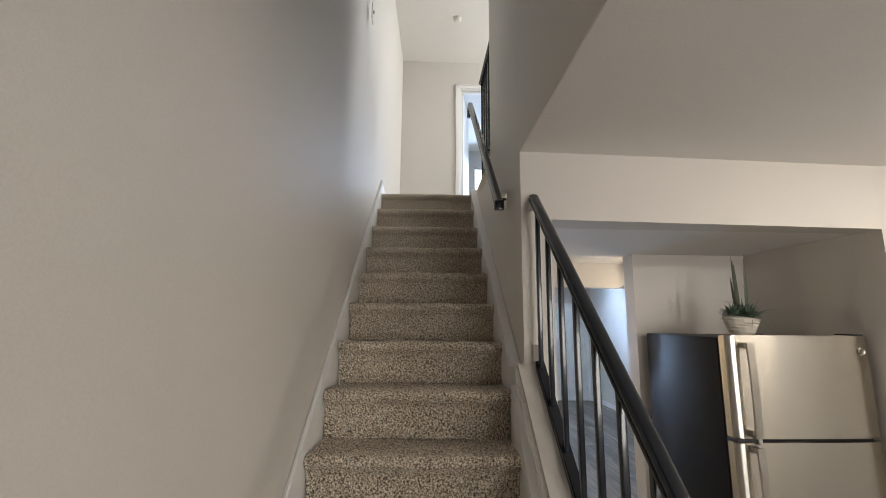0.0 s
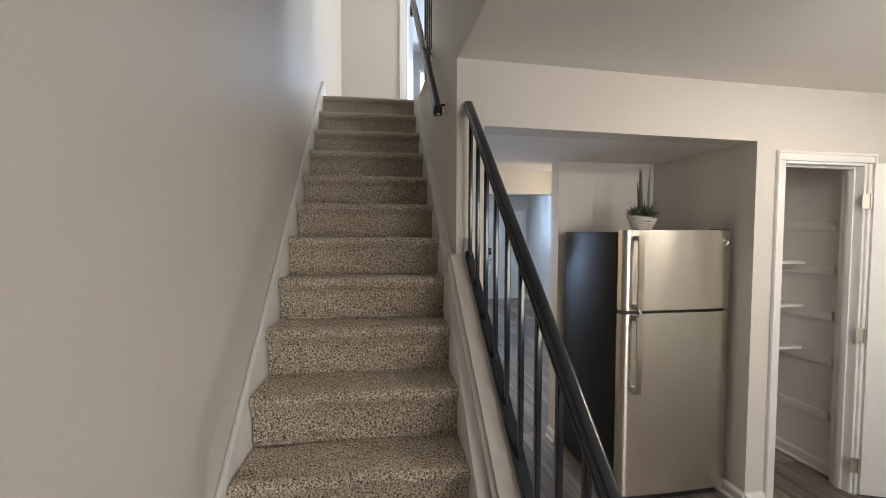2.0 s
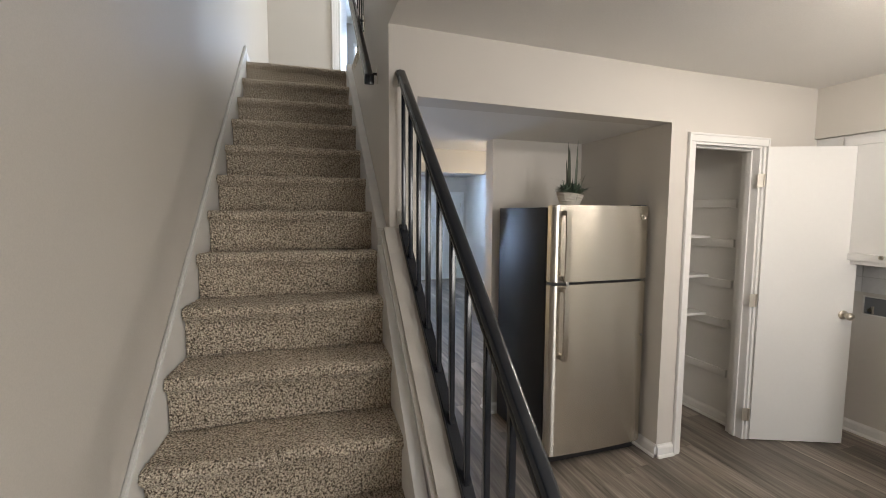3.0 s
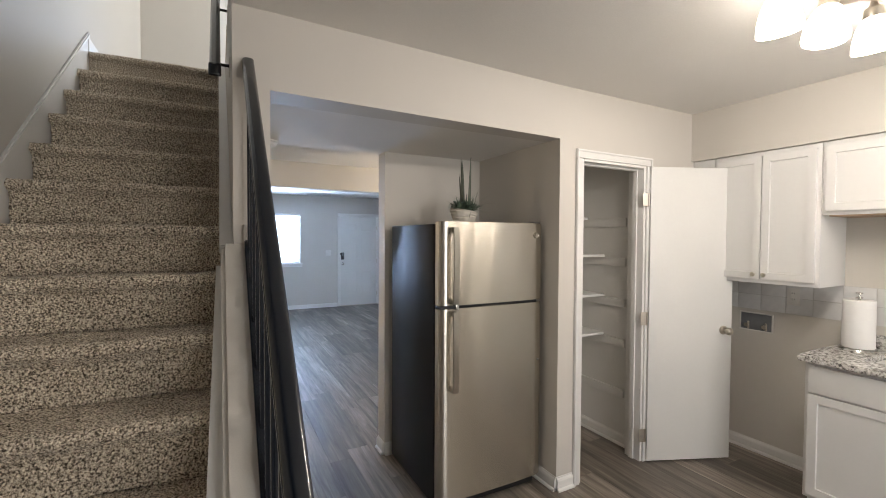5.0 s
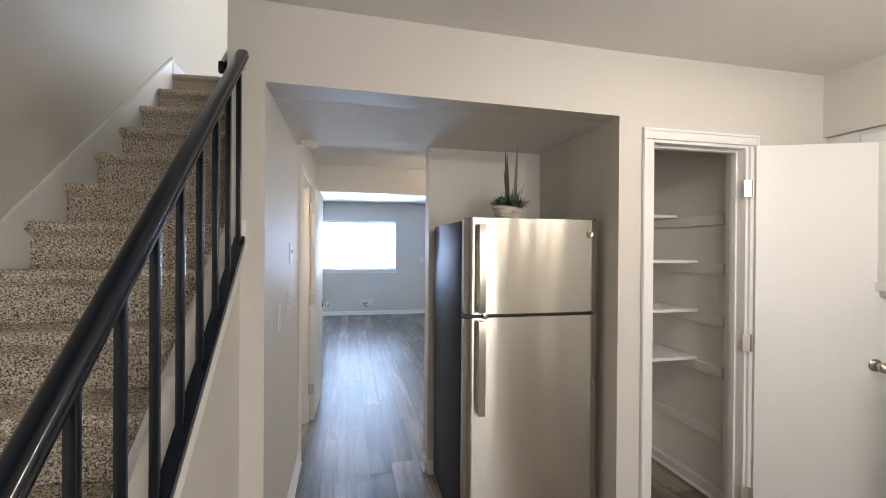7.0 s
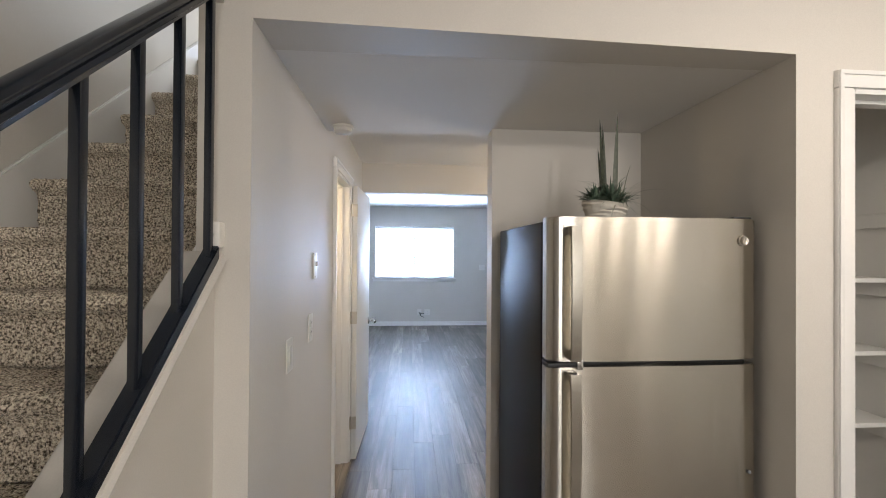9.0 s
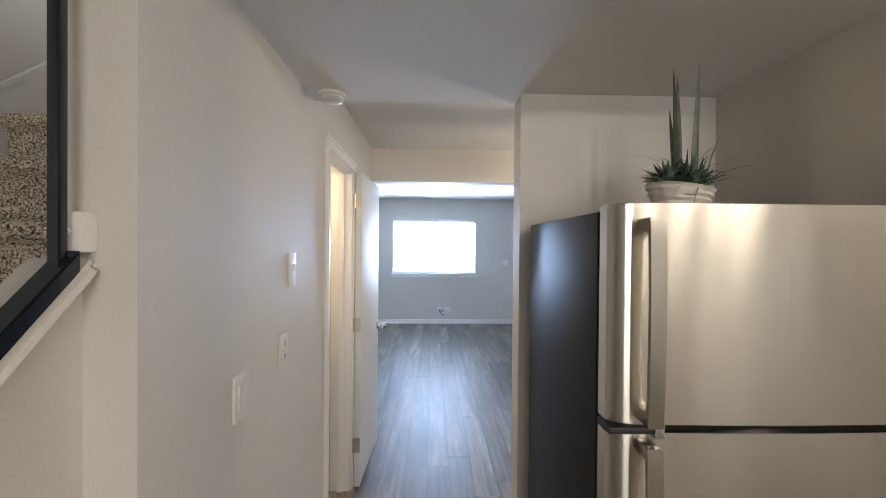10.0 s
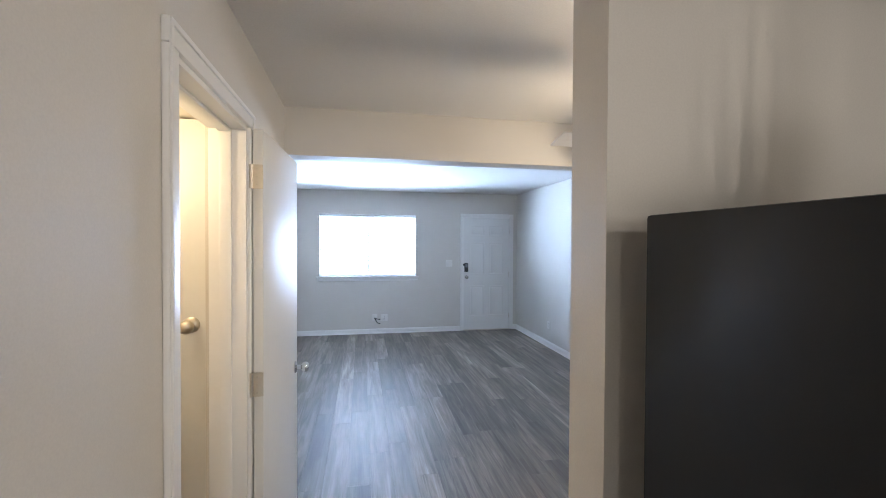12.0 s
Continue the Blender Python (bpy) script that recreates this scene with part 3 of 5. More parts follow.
bm = bmesh.new()
prism(bm, [(0.62, 0), (KYL, 0), (KYL, bar_z(KYL) - 0.03), (0.8, bar_z(0.8) - 0.03), (0.62, 0.02)], "x", RX + 0.002, 0.996)
solid("wall_knee", bm, WALL, "beige painted sloping knee wall beside the stairs", "wall", smooth=False, kind="structure")
bm = bmesh.new()
prism(bm, [(0.9, bar_z(0.9) - 0.32), (KYL, bar_z(KYL) - 0.4), (KYL, bar_z(KYL) - 0.06), (0.9, bar_z(0.9) - 0.06)], "x", RX - 0.042, 0.985)
bmesh.ops.bevel(bm, geom=bm.edges[:], offset=0.004, segments=2, affect="EDGES")
part("stringer_board", bm, TRIM, skirt)
bm = bmesh.new()
prism(bm, [(0.9, bar_z(0.9) - 0.056), (KYL, bar_z(KYL) - 0.056), (KYL, bar_z(KYL) - 0.019), (0.9, bar_z(0.9) - 0.019)], "x", RX - 0.044, 1.032)
bmesh.ops.bevel(bm, geom=bm.edges[:], offset=0.014, segments=4, affect="EDGES")
part("stringer_cap", bm, WALL, skirt, "beige painted rounded cap of the knee wall")

# ---- railings ----
railing = thing("stair_railing", (RAILX, 1.0, 0), "black enamelled metal stair railing with square balusters", "railing")


def moulded_rail(bm, a, b, w=0.044, h=0.04):
    """A handrail with rounded top and two grooves on each flank."""
    a, b = Vector(a), Vector(b)
    way = (b - a).normalized()
    side = way.cross(Vector((0, 0, 1))).normalized()
    up = side.cross(way)
    prof = [(-0.28, -0.5), (-0.33, -0.3), (-0.45, -0.26), (-0.5, -0.2), (-0.5, -0.04), (-0.46, 0.0), (-0.38, 0.03), (-0.38, 0.08), (-0.46, 0.12), (-0.48, 0.2), (-0.46, 0.32), (-0.38, 0.43), (-0.26, 0.49), (-0.1, 0.51)]
    prof = prof + [(-u, v) for u, v in prof[::-1]]
    ra = [bm.verts.new(a + side * (u * w) + up * (v * h)) for u, v in prof]
    rb = [bm.verts.new(b + side * (u * w) + up * (v * h)) for u, v in prof]
    n = len(prof)
    bm.faces.new(ra), bm.faces.new(rb[::-1])
    for i in range(n):
        bm.faces.new((ra[i], rb[i], rb[(i + 1) % n], ra[(i + 1) % n]))


bm = bmesh.new()
moulded_rail(bm, (RAILX, 0.93, rail_z(0.93)), (RAILX, 2.426, rail_z(2.426)))
part("handrail", bm, BLACK, railing)
bm = bmesh.new()
prism(bm, [(0.93, bar_z(0.93) - 0.018), (2.394, bar_z(2.394) - 0.018), (2.394, bar_z(2.394) + 0.018), (0.93, bar_z(0.93) + 0.018)], "x", RAILX - 0.019, RAILX + 0.019)
bmesh.ops.bevel(bm, geom=bm.edges[:], offset=0.003, segments=2, affect="EDGES")
part("bottom_bar", bm, BLACK, railing)
for i in range(11):
    y = 2.372 - 0.1415 * i
    bm = bmesh.new()
    box(bm, RAILX - 0.009, RAILX + 0.009, y - 0.009, y + 0.009, bar_z(y), rail_z(y) - 0.012, 0.0025)
    part("baluster", bm, BLACK, railing)
bm = bmesh.new()
box(bm, RAILX - 0.02, RAILX + 0.02, 0.93, 0.97, 0, rail_z(0.95) - 0.01, 0.004)
part("newel_post", bm, BLACK, railing)
bm = bmesh.new()
box(bm, RAILX - 0.02, RAILX + 0.018, 2.395, KYL, bar_z(2.384) + 0.021, bar_z(2.384) + 0.088, 0.006)
tube(bm, [(RAILX, 2.384, bar_z(2.384) + 0.055), (RAILX, 2.391, bar_z(2.384) + 0.055)], 0.006, 10)
part("wall_block", bm, PLASTIC, railing, "white painted wall bracket")
bm = bmesh.new()
box(bm, RAILX - 0.018, RAILX + 0.01, 2.41, KYL, rail_z(2.42) - 0.055, rail_z(2.42) - 0.02, 0.004)
part("rail_bracket", bm, PLASTIC, railing, "white painted wall bracket")

wall_rail = thing("wall_handrail", (0.9, 2.67, 2.25), "black moulded handrail fixed to the upper stair wall", "handrail")


def wrail_z(y):
    return 2.306 + 0.95 * (y - 2.67)


bm = bmesh.new()
moulded_rail(bm, (0.885, 2.63, wrail_z(2.63)), (0.885, 3.92, wrail_z(3.92)))
part("rail", bm, BLACK, wall_rail)
bm = bmesh.new()
box(bm, 0.86, 0.91, 2.618, 2.642, wrail_z(2.63) - 0.03, wrail_z(2.63) + 0.022, 0.008)
part("end_cap", bm, BLACK, wall_rail)
bm = bmesh.new()
tube(bm, [(0.885, 3.90, wrail_z(3.90) - 0.01), (0.885, 3.94, wrail_z(3.94) - 0.06), (0.885, 3.95, wrail_z(3.94) - 0.12)], 0.024, 10)
part("end_cap", bm, BLACK, wall_rail)
for y in (2.74, 3.25):
    bm = bmesh.new()
    tube(bm, [(0.885, y, wrail_z(y) - 0.025), (0.907, y, wrail_z(y) - 0.045), (RX, y, wrail_z(y) - 0.045)], 0.007, 10)
    part("bracket_arm", bm, BLACK, wall_rail)
    bm = bmesh.new()
    box(bm, RX - 0.005, RX, y - 0.018, y + 0.018, wrail_z(y) - 0.095, wrail_z(y) - 0.015, 0.002)
    part("bracket_plate", bm, NICKEL, wall_rail, "small nickel wall plate")
upper_rail = thing("landing_railing", (0.99, 3.8, UPZ), "black metal balustrade at the edge of the upper hall", "railing")
bm = bmesh.new()
moulded_rail(bm, (0.985, 3.28, UPZ + 0.96), (0.985, 3.95, UPZ + 0.96))
part("handrail", bm, BLACK, upper_rail)
bm = bmesh.new()
box(bm, 0.975, 1.005, 3.28, 3.95, UPZ + 0.05, UPZ + 0.08, 0.003)
part("bottom_bar", bm, BLACK, upper_rail)
for i in range(6):
    bm = bmesh.new()
    y = 3.34 + i * 0.12
    box(bm, 0.981, 0.999, y - 0.009, y + 0.009, UPZ + 0.06 if i < 5 else UPZ - 0.012, UPZ + 0.95, 0.002)
    part("baluster", bm, BLACK, upper_rail)
bm = bmesh.new()
box(bm, RX - 0.008, RX + 0.05, 3.27, 4.10, UPZ - 0.1, UPZ + 0.012, 0.02, 3)
solid("floor_edge", bm, CARPET, "carpet-wrapped edge of the upper hall floor", "floor edge", kind="structure")

# ---- doors ----
def hinge(parent, at, way, zs):
    """Butt hinges with rounded leaves at a knuckle line; way: plan directions of the two leaves."""
    for z in zs:
        bm = bmesh.new()
        tube(bm, [(at[0], at[1], z - 0.045), (at[0], at[1], z + 0.045)], 0.007, 10)
        for w in way:
            w = Vector((*w, 0)).normalized()
            n = Vector((-w.y, w.x, 0))
            turn = Matrix((( w.x, n.x, 0, at[0]), (w.y, n.y, 0, at[1]), (0, 0, 1, z), (0, 0, 0, 1)))
            box(bm, 0.0, 0.042, -0.0015, 0.0015, -0.045, 0.045, 0.0, turn=turn)
        h = part("hinge", bm, NICKEL, parent, "satin nickel hinge")
        for dz in (-0.03, 0.0, 0.03):
            bm = bmesh.new()
            w = Vector((*way[0], 0)).normalized()
            n = Vector((-w.y, w.x, 0))
            c = Vector((*at, z + dz)) + w * 0.02
            tube(bm, [c - n * 0.003, c + n * 0.003], 0.0035, 8)
            part("screw", bm, BRASSV, h)


def knob(parent, at, n, material=None):
    """A round door knob on a rose, standing out along n."""
    q = Vector((*n, 0)).to_track_quat("Z", "Y").to_matrix()
    bm = bmesh.new()
    lathe(bm, at, [(0.0, 0), (0.031, 0), (0.031, 0.004), (0.026, 0.009), (0.012, 0.012), (0.0105, 0.028), (0.013, 0.034), (0.022, 0.040), (0.0265, 0.050), (0.0255, 0.060), (0.019, 0.068), (0.008, 0.0715), (0.0, 0.072)], 24, q, cap=False)
    return part("door_knob", bm, material or NICKEL, parent, "satin nickel door knob")


def flush_door(name, hinge_at, width, angle, z0, z1, label, group="", thick=0.035):
    """A flush door leaf from its hinge; angle: the leaf's heading in plan, in degrees from +x."""
    d = thing(name, (hinge_at[0], hinge_at[1], z0), label, "door", group)
    turn = Matrix.Translation((hinge_at[0], hinge_at[1], 0)) @ Matrix.Rotation(radians(angle), 4, "Z")
    bm = bmesh.new()
    box(bm, 0.006, width, -thick, 0.0, z0 + 0.012, z1, 0.002, turn=turn)
    leaf = part("door_leaf", bm, DOORW, d, smooth=True)
    return d, turn


# pantry door, folded back towards the cabinets
ang = math.degrees(math.atan2(-0.235, 0.565))
pdoor, pturn = flush_door("pantry_door", (3.496, 2.458), 0.612, ang, 0.0, POZ - 0.004, "white flush pantry door standing wide open", thick=-0.035)
hinge(pdoor, (3.488, 2.462), ((0.384, 0.923), (-0.75, 0.35)), (0.19, 1.0, 1.815))
nrm = (pturn.to_3x3() @ Vector((0, -1, 0)))
kp = pturn @ Vector((0.552, 0.0, 0.915))
knob(pdoor, kp, (nrm.x, nrm.y))
nrm = -nrm
knob(pdoor, pturn @ Vector((0.552, 0.035, 0.915)), (nrm.x, nrm.y))
bm = bmesh.new()
box(bm, 0.6105, 0.6135, 0.006, 0.029, 0.885, 0.945, 0.001, turn=pturn)
part("latch_plate", bm, NICKEL, pdoor, "nickel latch plate")

# closet door, folded back along the passage wall
ca = 87.6
cdoor, cturn = flush_door("closet_door", (HX + 0.02, CO1 + 0.012), 0.69, ca, 0.0, COZ + 0.0, "white flush closet door folded open along the wall")
hinge(cdoor, (HX + 0.016, CO1 + 0.006), ((1.0, 0.03), (-1.0, 0.03)), (0.28, 1.04, 1.82))
nrm = (cturn.to_3x3() @ Vector((0, -1, 0)))
knob(cdoor, cturn @ Vector((0.63, -0.035, 0.92)), (nrm.x, nrm.y), CHROME)
# inner closet door, standing inwards
idoor, iturn = flush_door("inner_door", (0.305, 4.53), 0.62, 0, 0.0, COZ + 0.05, "cream flush door standing open inside the closet")
knob(idoor, (0.845, 4.495, 1.252), (0, -1))

# ---- entry door: six panels, keypad lock ----
entry = thing("entry_door", ((FD0 + FD1) / 2, FAR + 0.03, 0), "white six-panel entry door with a black keypad lock", "door")
bm = bmesh.new()
box(bm, FD0 + 0.015, FD1 - 0.015, FAR + 0.012, FAR + 0.055, 0.01, FDZ - 0.016, 0.003)
part("door_leaf", bm, DOORW, entry)
dw = FD1 - FD0
for u0, u1 in ((0.14, 0.45), (0.55, 0.86)):
    for z0, z1 in ((0.25, 0.80), (1.0, 1.58), (1.69, 1.88)):
        x0, x1 = FD0 + dw * u0, FD0 + dw * u1
        bm = bmesh.new()
        for a, b, c, d in ((x0, x1, z0, z0 + 0.016), (x0, x1, z1 - 0.016, z1), (x0, x0 + 0.016, z0 + 0.016, z1 - 0.016), (x1 - 0.016, x1, z0 + 0.016, z1 - 0.016)):
            box(bm, a, b, FAR + 0.005, FAR + 0.014, c, d, 0.003)
        box(bm, x0 + 0.035, x1 - 0.035, FAR + 0.007, FAR + 0.014, z0 + 0.035, z1 - 0.035, 0.004)
        part("door_panel", bm, DOORW, entry)
bm = bmesh.new()
box(bm, FD0 + 0.022, FD0 + 0.088, FAR - 0.022, FAR + 0.013, 1.05, 1.21, 0.008)
box(bm, FD0 - 0.008, FD0 + 0.027, FAR - 0.018, FAR + 0.012, 1.16, 1.195, 0.004)
keypad = part("keypad_lock", bm, DARKP, entry, "black keypad lock box")
bm = bmesh.new()
box(bm, FD0 + 0.034, FD0 + 0.076, FAR - 0.0235, FAR - 0.021, 1.13, 1.19, 0.001)
part("keypad", bm, GREYBOX, keypad, "dark grey key field")
knob(entry, (FD0 + 0.062, FAR + 0.012, 0.955), (0, -1), CHROME)
bm = bmesh.new()
box(bm, FD0 + 0.03, FD0 + 0.10, FAR + 0.002, FAR + 0.013, 1.44, 1.455, 0.002)
part("door_chain_plate", bm, PLASTIC, entry)
for z in (0.25, 1.0, 1.78):
    bm = bmesh.new()
    tube(bm, [(FD1 - 0.014, FAR + 0.008, z - 0.045), (FD1 - 0.014, FAR + 0.008, z + 0.045)], 0.007, 8)
    part("hinge", bm, NICKEL, entry)
bm = bmesh.new()
box(bm, FD0 + 0.012, FD1 - 0.012, FAR - 0.02, FAR + 0.1, 0.0, 0.012, 0.003)
solid("threshold", bm, NICKEL, "metal threshold under the entry door", "threshold", kind="structure")

# ---- front window with blinds ----
win = thing("window_1", ((WI0 + WI1) / 2, FAR, WIZ0), "white window with horizontal blinds in bright daylight", "window")
win["kind"] = "structure"
for n, (x0, x1, z0, z1) in (("window_frame", (WI0, WI0 + 0.04, WIZ0, WIZ1)), ("window_frame", (WI1 - 0.04, WI1, WIZ0, WIZ1)), ("window_frame", (WI0 + 0.04, WI1 - 0.04, WIZ0, WIZ0 + 0.04)),
                            ("window_frame", (WI0 + 0.04, WI1 - 0.04, WIZ1 - 0.04, WIZ1)), ("window_mullion", (1.585, 1.635, WIZ0 + 0.04, WIZ1 - 0.04))):
    bm = bmesh.new()
    box(bm, x0, x1, FAR + 0.08, FAR + 0.13, z0, z1, 0.004)
    part(n, bm, TRIM, win)
for x0, x1 in ((WI0 + 0.04, 1.585), (1.635, WI1 - 0.04)):
    bm = bmesh.new()
    box(bm, x0, x1, FAR + 0.1, FAR + 0.105, WIZ0 + 0.04, WIZ1 - 0.04)
    part("pane", bm, GLASS, win, smooth=False).visible_shadow = False
bm = bmesh.new()
box(bm, WI0 - 0.05, WI1 + 0.05, FAR - 0.035, FAR + 0.078, WIZ0 - 0.022, WIZ0 + 0.003, 0.006)
part("window_sill", bm, TRIM, win)
bm = bmesh.new()
box(bm, WI0 - 0.035, WI1 + 0.035, FAR - 0.014, FAR - 0.001, WIZ0 - 0.075, WIZ0 - 0.0225, 0.004)
part("sill_apron", bm, TRIM, win)
blinds = thing("window_blinds", ((WI0 + WI1) / 2, FAR + 0.03, WIZ0), "white horizontal slat blinds lowered over the window", "blinds")
bm = bmesh.new()
box(bm, WI0 + 0.004, WI1 - 0.004, FAR + 0.006, FAR + 0.05, WIZ1 - 0.05, WIZ1 - 0.004, 0.004)
part("headrail", bm, SLAT, blinds)
bm = bmesh.new()
box(bm, WI0 + 0.006, WI1 - 0.006, FAR + 0.01, FAR + 0.045, WIZ0 + 0.008, WIZ0 + 0.026, 0.004)
part("bottom_rail", bm, SLAT, blinds)
bm = bmesh.new()
t = Matrix.Rotation(radians(-24), 4, "X")
box(bm, WI0 + 0.008, WI1 - 0.008, -0.022, 0.022, -0.0012, 0.0012, turn=t)
slat_mesh = mesh_of(bm, "slat", SLAT)
z = WIZ0 + 0.06
while z < WIZ1 - 0.06:
    ob = new("slat", slat_mesh)
    ob.parent, ob.matrix_parent_inverse = blinds, blinds.matrix_basis.inverted()
    ob.location = (0, FAR + 0.028, z)
    z += 0.04
for x in (WI0 + 0.22, 1.61, WI1 - 0.22):
    bm = bmesh.new()
    tube(bm, [(x, FAR + 0.004, WIZ0 + 0.02), (x, FAR + 0.004, WIZ1 - 0.03)], 0.0012, 6)
    part("ladder_cord", bm, SLAT, blinds)

# ---- fridge ----
FX0, FX1, FY0, FYB = 1.954, 2.672, 2.578, 3.315
fridge = thing("refrigerator", ((FX0 + FX1) / 2, 2.95, 0), "stainless steel top-freezer refrigerator with dark grey sides", "refrigerator")
bm = bmesh.new()
box(bm, FX0, FX1, FY0 + 0.078, FYB, 0.035, 1.625, 0.006)
part("cabinet", bm, FRIDGE, fridge, "dark grey textured enamel cabinet")
bm = bmesh.new()
box(bm, FX0 + 0.008, FX1 - 0.008, FY0 + 0.064, FY0 + 0.082, 0.06, 1.622, 0.002)
part("door_gasket", bm, GASKET, fridge)


def fridge_door(name, z0, z1):
    """A gently bowed steel door with rounded upright edges."""
    bm = bmesh.new()
    n = 28
    outline = []
    for i in range(n + 1):
        u = i / n
        bow = 0.010 * (1 - (2 * u - 1) ** 2)
        edge = min(u, 1 - u) * (FX1 - FX0)
        rnd = 0.016 * (1 - math.sqrt(max(0, 1 - (1 - min(edge / 0.016, 1)) ** 2)))
        outline.append((FX0 + (FX1 - FX0) * u, FY0 + 0.010 - bow + rnd))
    outline += [(FX1, FY0 + 0.064), (FX0, FY0 + 0.064)]
    prism(bm, outline, "z", z0, z1)
    rim = [e for e in bm.edges if abs(e.verts[0].co.z - e.verts[1].co.z) < 1e-6]
    bmesh.ops.bevel(bm, geom=rim, offset=0.004, segments=2, affect="EDGES")
    return part(name, bm, STEEL, fridge, "brushed stainless steel door")


upper = fridge_door("freezer_door", 1.172, 1.638)
lower = fridge_door("fridge_door", 0.075, 1.155)
bm = bmesh.new()
box(bm, FX0 + 0.02, FX1 - 0.02, FY0 + 0.045, FY0 + 0.08, 1.153, 1.174)
part("door_gap", bm, GASKET, fridge)


def pull(parent, z0, z1, mount_low):
    """A long flat strap handle, bowed out from the door, with end mounts."""
    bm = bmesh.new()
    n = 16
    hx = FX0 + 0.072
    inner, outer = [], []
    for i in range(n + 1):
        u = i / n
        z = z0 + (z1 - z0) * u
        out = 0.036 + 0.008 * math.sin(math.pi * u) ** 0.7
        inner.append((FY0 - out, z))
        outer.append((FY0 - out - 0.011, z))
    prism(bm, inner + outer[::-1], "x", hx - 0.016, hx + 0.016)
    box(bm, hx - 0.014, hx + 0.014, FY0 - 0.042, FY0 + 0.006, z0, z0 + 0.028, 0.004)
    box(bm, hx - 0.014, hx + 0.014, FY0 - 0.042, FY0 + 0.006, z1 - 0.028, z1, 0.004)
    return part("handle", bm, HANDLE, parent, "bowed stainless strap handle")


pull(upper, 1.185, 1.605, True)
pull(lower, 0.70, 1.145, False)
bm = bmesh.new()
box(bm, FX0 - 0.004, FX0 + 0.105, FY0 - 0.006, FY0 + 0.06, 1.1565, 1.1705, 0.003)
part("middle_hinge", bm, GASKET, fridge, "black middle hinge plate")
bm = bmesh.new()
box(bm, FX0 + 0.088, FX0 + 0.108, FY0 - 0.016, FY0 + 0.002, 1.15, 1.182, 0.003)
part("hinge_cap", bm, CHROME, fridge, "bright hinge cap")
bm = bmesh.new()
box(bm, FX1 - 0.07, FX1 - 0.006, FY0 + 0.03, FY0 + 0.12, 1.6385, 1.646, 0.003)
part("top_hinge_cover", bm, GASKET, fridge, "dark top hinge cover")
bm = bmesh.new()
lathe(bm, (FX1 - 0.058, FY0 + 0.006, 1.565), [(0, 0), (0.018, 0), (0.018, 0.004), (0.015, 0.006), (0.013, 0.005), (0, 0.005)], 28, Matrix.Rotation(radians(90), 3, "X"), cap=False)
part("badge", bm, STEEL, upper, "round metal badge")
bm = bmesh.new()
lathe(bm, (FX1 - 0.035, FY0 + 0.006, 0.80), [(0, 0), (0.006, 0), (0.005, 0.003), (0, 0.003)], 14, Matrix.Rotation(radians(90), 3, "X"), cap=False)
part("plug", bm, GREYBOX, lower, "small grey plug")
bm = bmesh.new()
box(bm, FX0 + 0.03, FX1 - 0.03, FY0 + 0.05, FY0 + 0.08, 0.012, 0.07, 0.004)
part("toe_grille", bm, GASKET, fridge, "black toe grille")
for x in (FX0 + 0.06, FX1 - 0.06):
    for y in (FY0 + 0.12, FYB - 0.08):
        bm = bmesh.new()
        lathe(bm, (x, y, 0), [(0.018, 0), (0.018, 0.02), (0.01, 0.024), (0.01, 0.04)], 12)
        part("foot", bm, GASKET, fridge)

# ---- potted plant on the fridge ----
PX, PY, PZ = 2.325, 2.95, 1.625
pot = thing("potted_plant", (PX, PY, PZ), "shell-shaped ceramic pot with spear leaves and air plants", "plant")
bm = bmesh.new()
n, tall = 64, [0, 0.004, 0.012, 0.02, 0.028, 0.036, 0.044, 0.052, 0.06, 0.068, 0.076, 0.084, 0.092, 0.098]
prof = [(0.046 + 0.050 * (h / 0.098) ** 0.62, h) for h in tall] + [(0.090, 0.1), (0.083, 0.094), (0.078, 0.08)]
rings = []
for i, (r, h) in enumerate(prof):
    ring = []
    for k in range(n):
        a = 2 * math.pi * k / n
        swirl = 1 + (0.035 * math.sin(h * 330 + 1.6 * math.cos(a + 0.6)) + 0.012 * math.sin(a * 13 + h * 40)) * (0.003 < h and i < 14)
        ring.append(bm.verts.new((PX - 0.012 + r * swirl * math.cos(a), PY + 0.85 * r * swirl * math.sin(a), PZ + h * (1 - 0.13 * math.cos(a)))))
    rings.append(ring)
for a, b in zip(rings, rings[1:]):
    for k in range(n):
        bm.faces.new((a[k], a[(k + 1) % n], b[(k + 1) % n], b[k]))
bm.faces.new(rings[0][::-1])
part("pot", bm, SHELL, pot, "ridged chalky ceramic pot")
bm = bmesh.new()
lathe(bm, (PX - 0.012, PY, PZ + 0.068), [(0.0, 0), (0.076, 0.0), (0.04, 0.014), (0.0, 0.016)], 20, cap=False)
part("soil", bm, SOIL, pot)


def blade(bm, base, way, length, width, droop, thick=0.25, n=7):
    """A tapering fleshy leaf that bends as it goes."""
    p, d = Vector(base), Vector(way).normalized()
    side = d.cross(Vector((0, 0, 1)))
    side = side.normalized() if side.length > 0.05 else Vector((1, 0, 0))
    rows = []
    for i in range(n + 1):
        u = i / n
        w = width * (0.75 + 0.5 * u) * (1 - u) ** 0.75 if u < 1 else 0.0
        up = side.cross(d).normalized()
        rows.append([bm.verts.new(p - side * w), bm.verts.new(p - up * w * thick), bm.verts.new(p + side * w), bm.verts.new(p + up * w * thick * 0.3)])
        d = (d + Vector((0, 0, -droop / n))).normalized()
        p = p + d * (length / n)
    for a, b in zip(rows, rows[1:]):
        for k in range(4):
            bm.faces.new((a[k], a[(k + 1) % 4], b[(k + 1) % 4], b[k]))


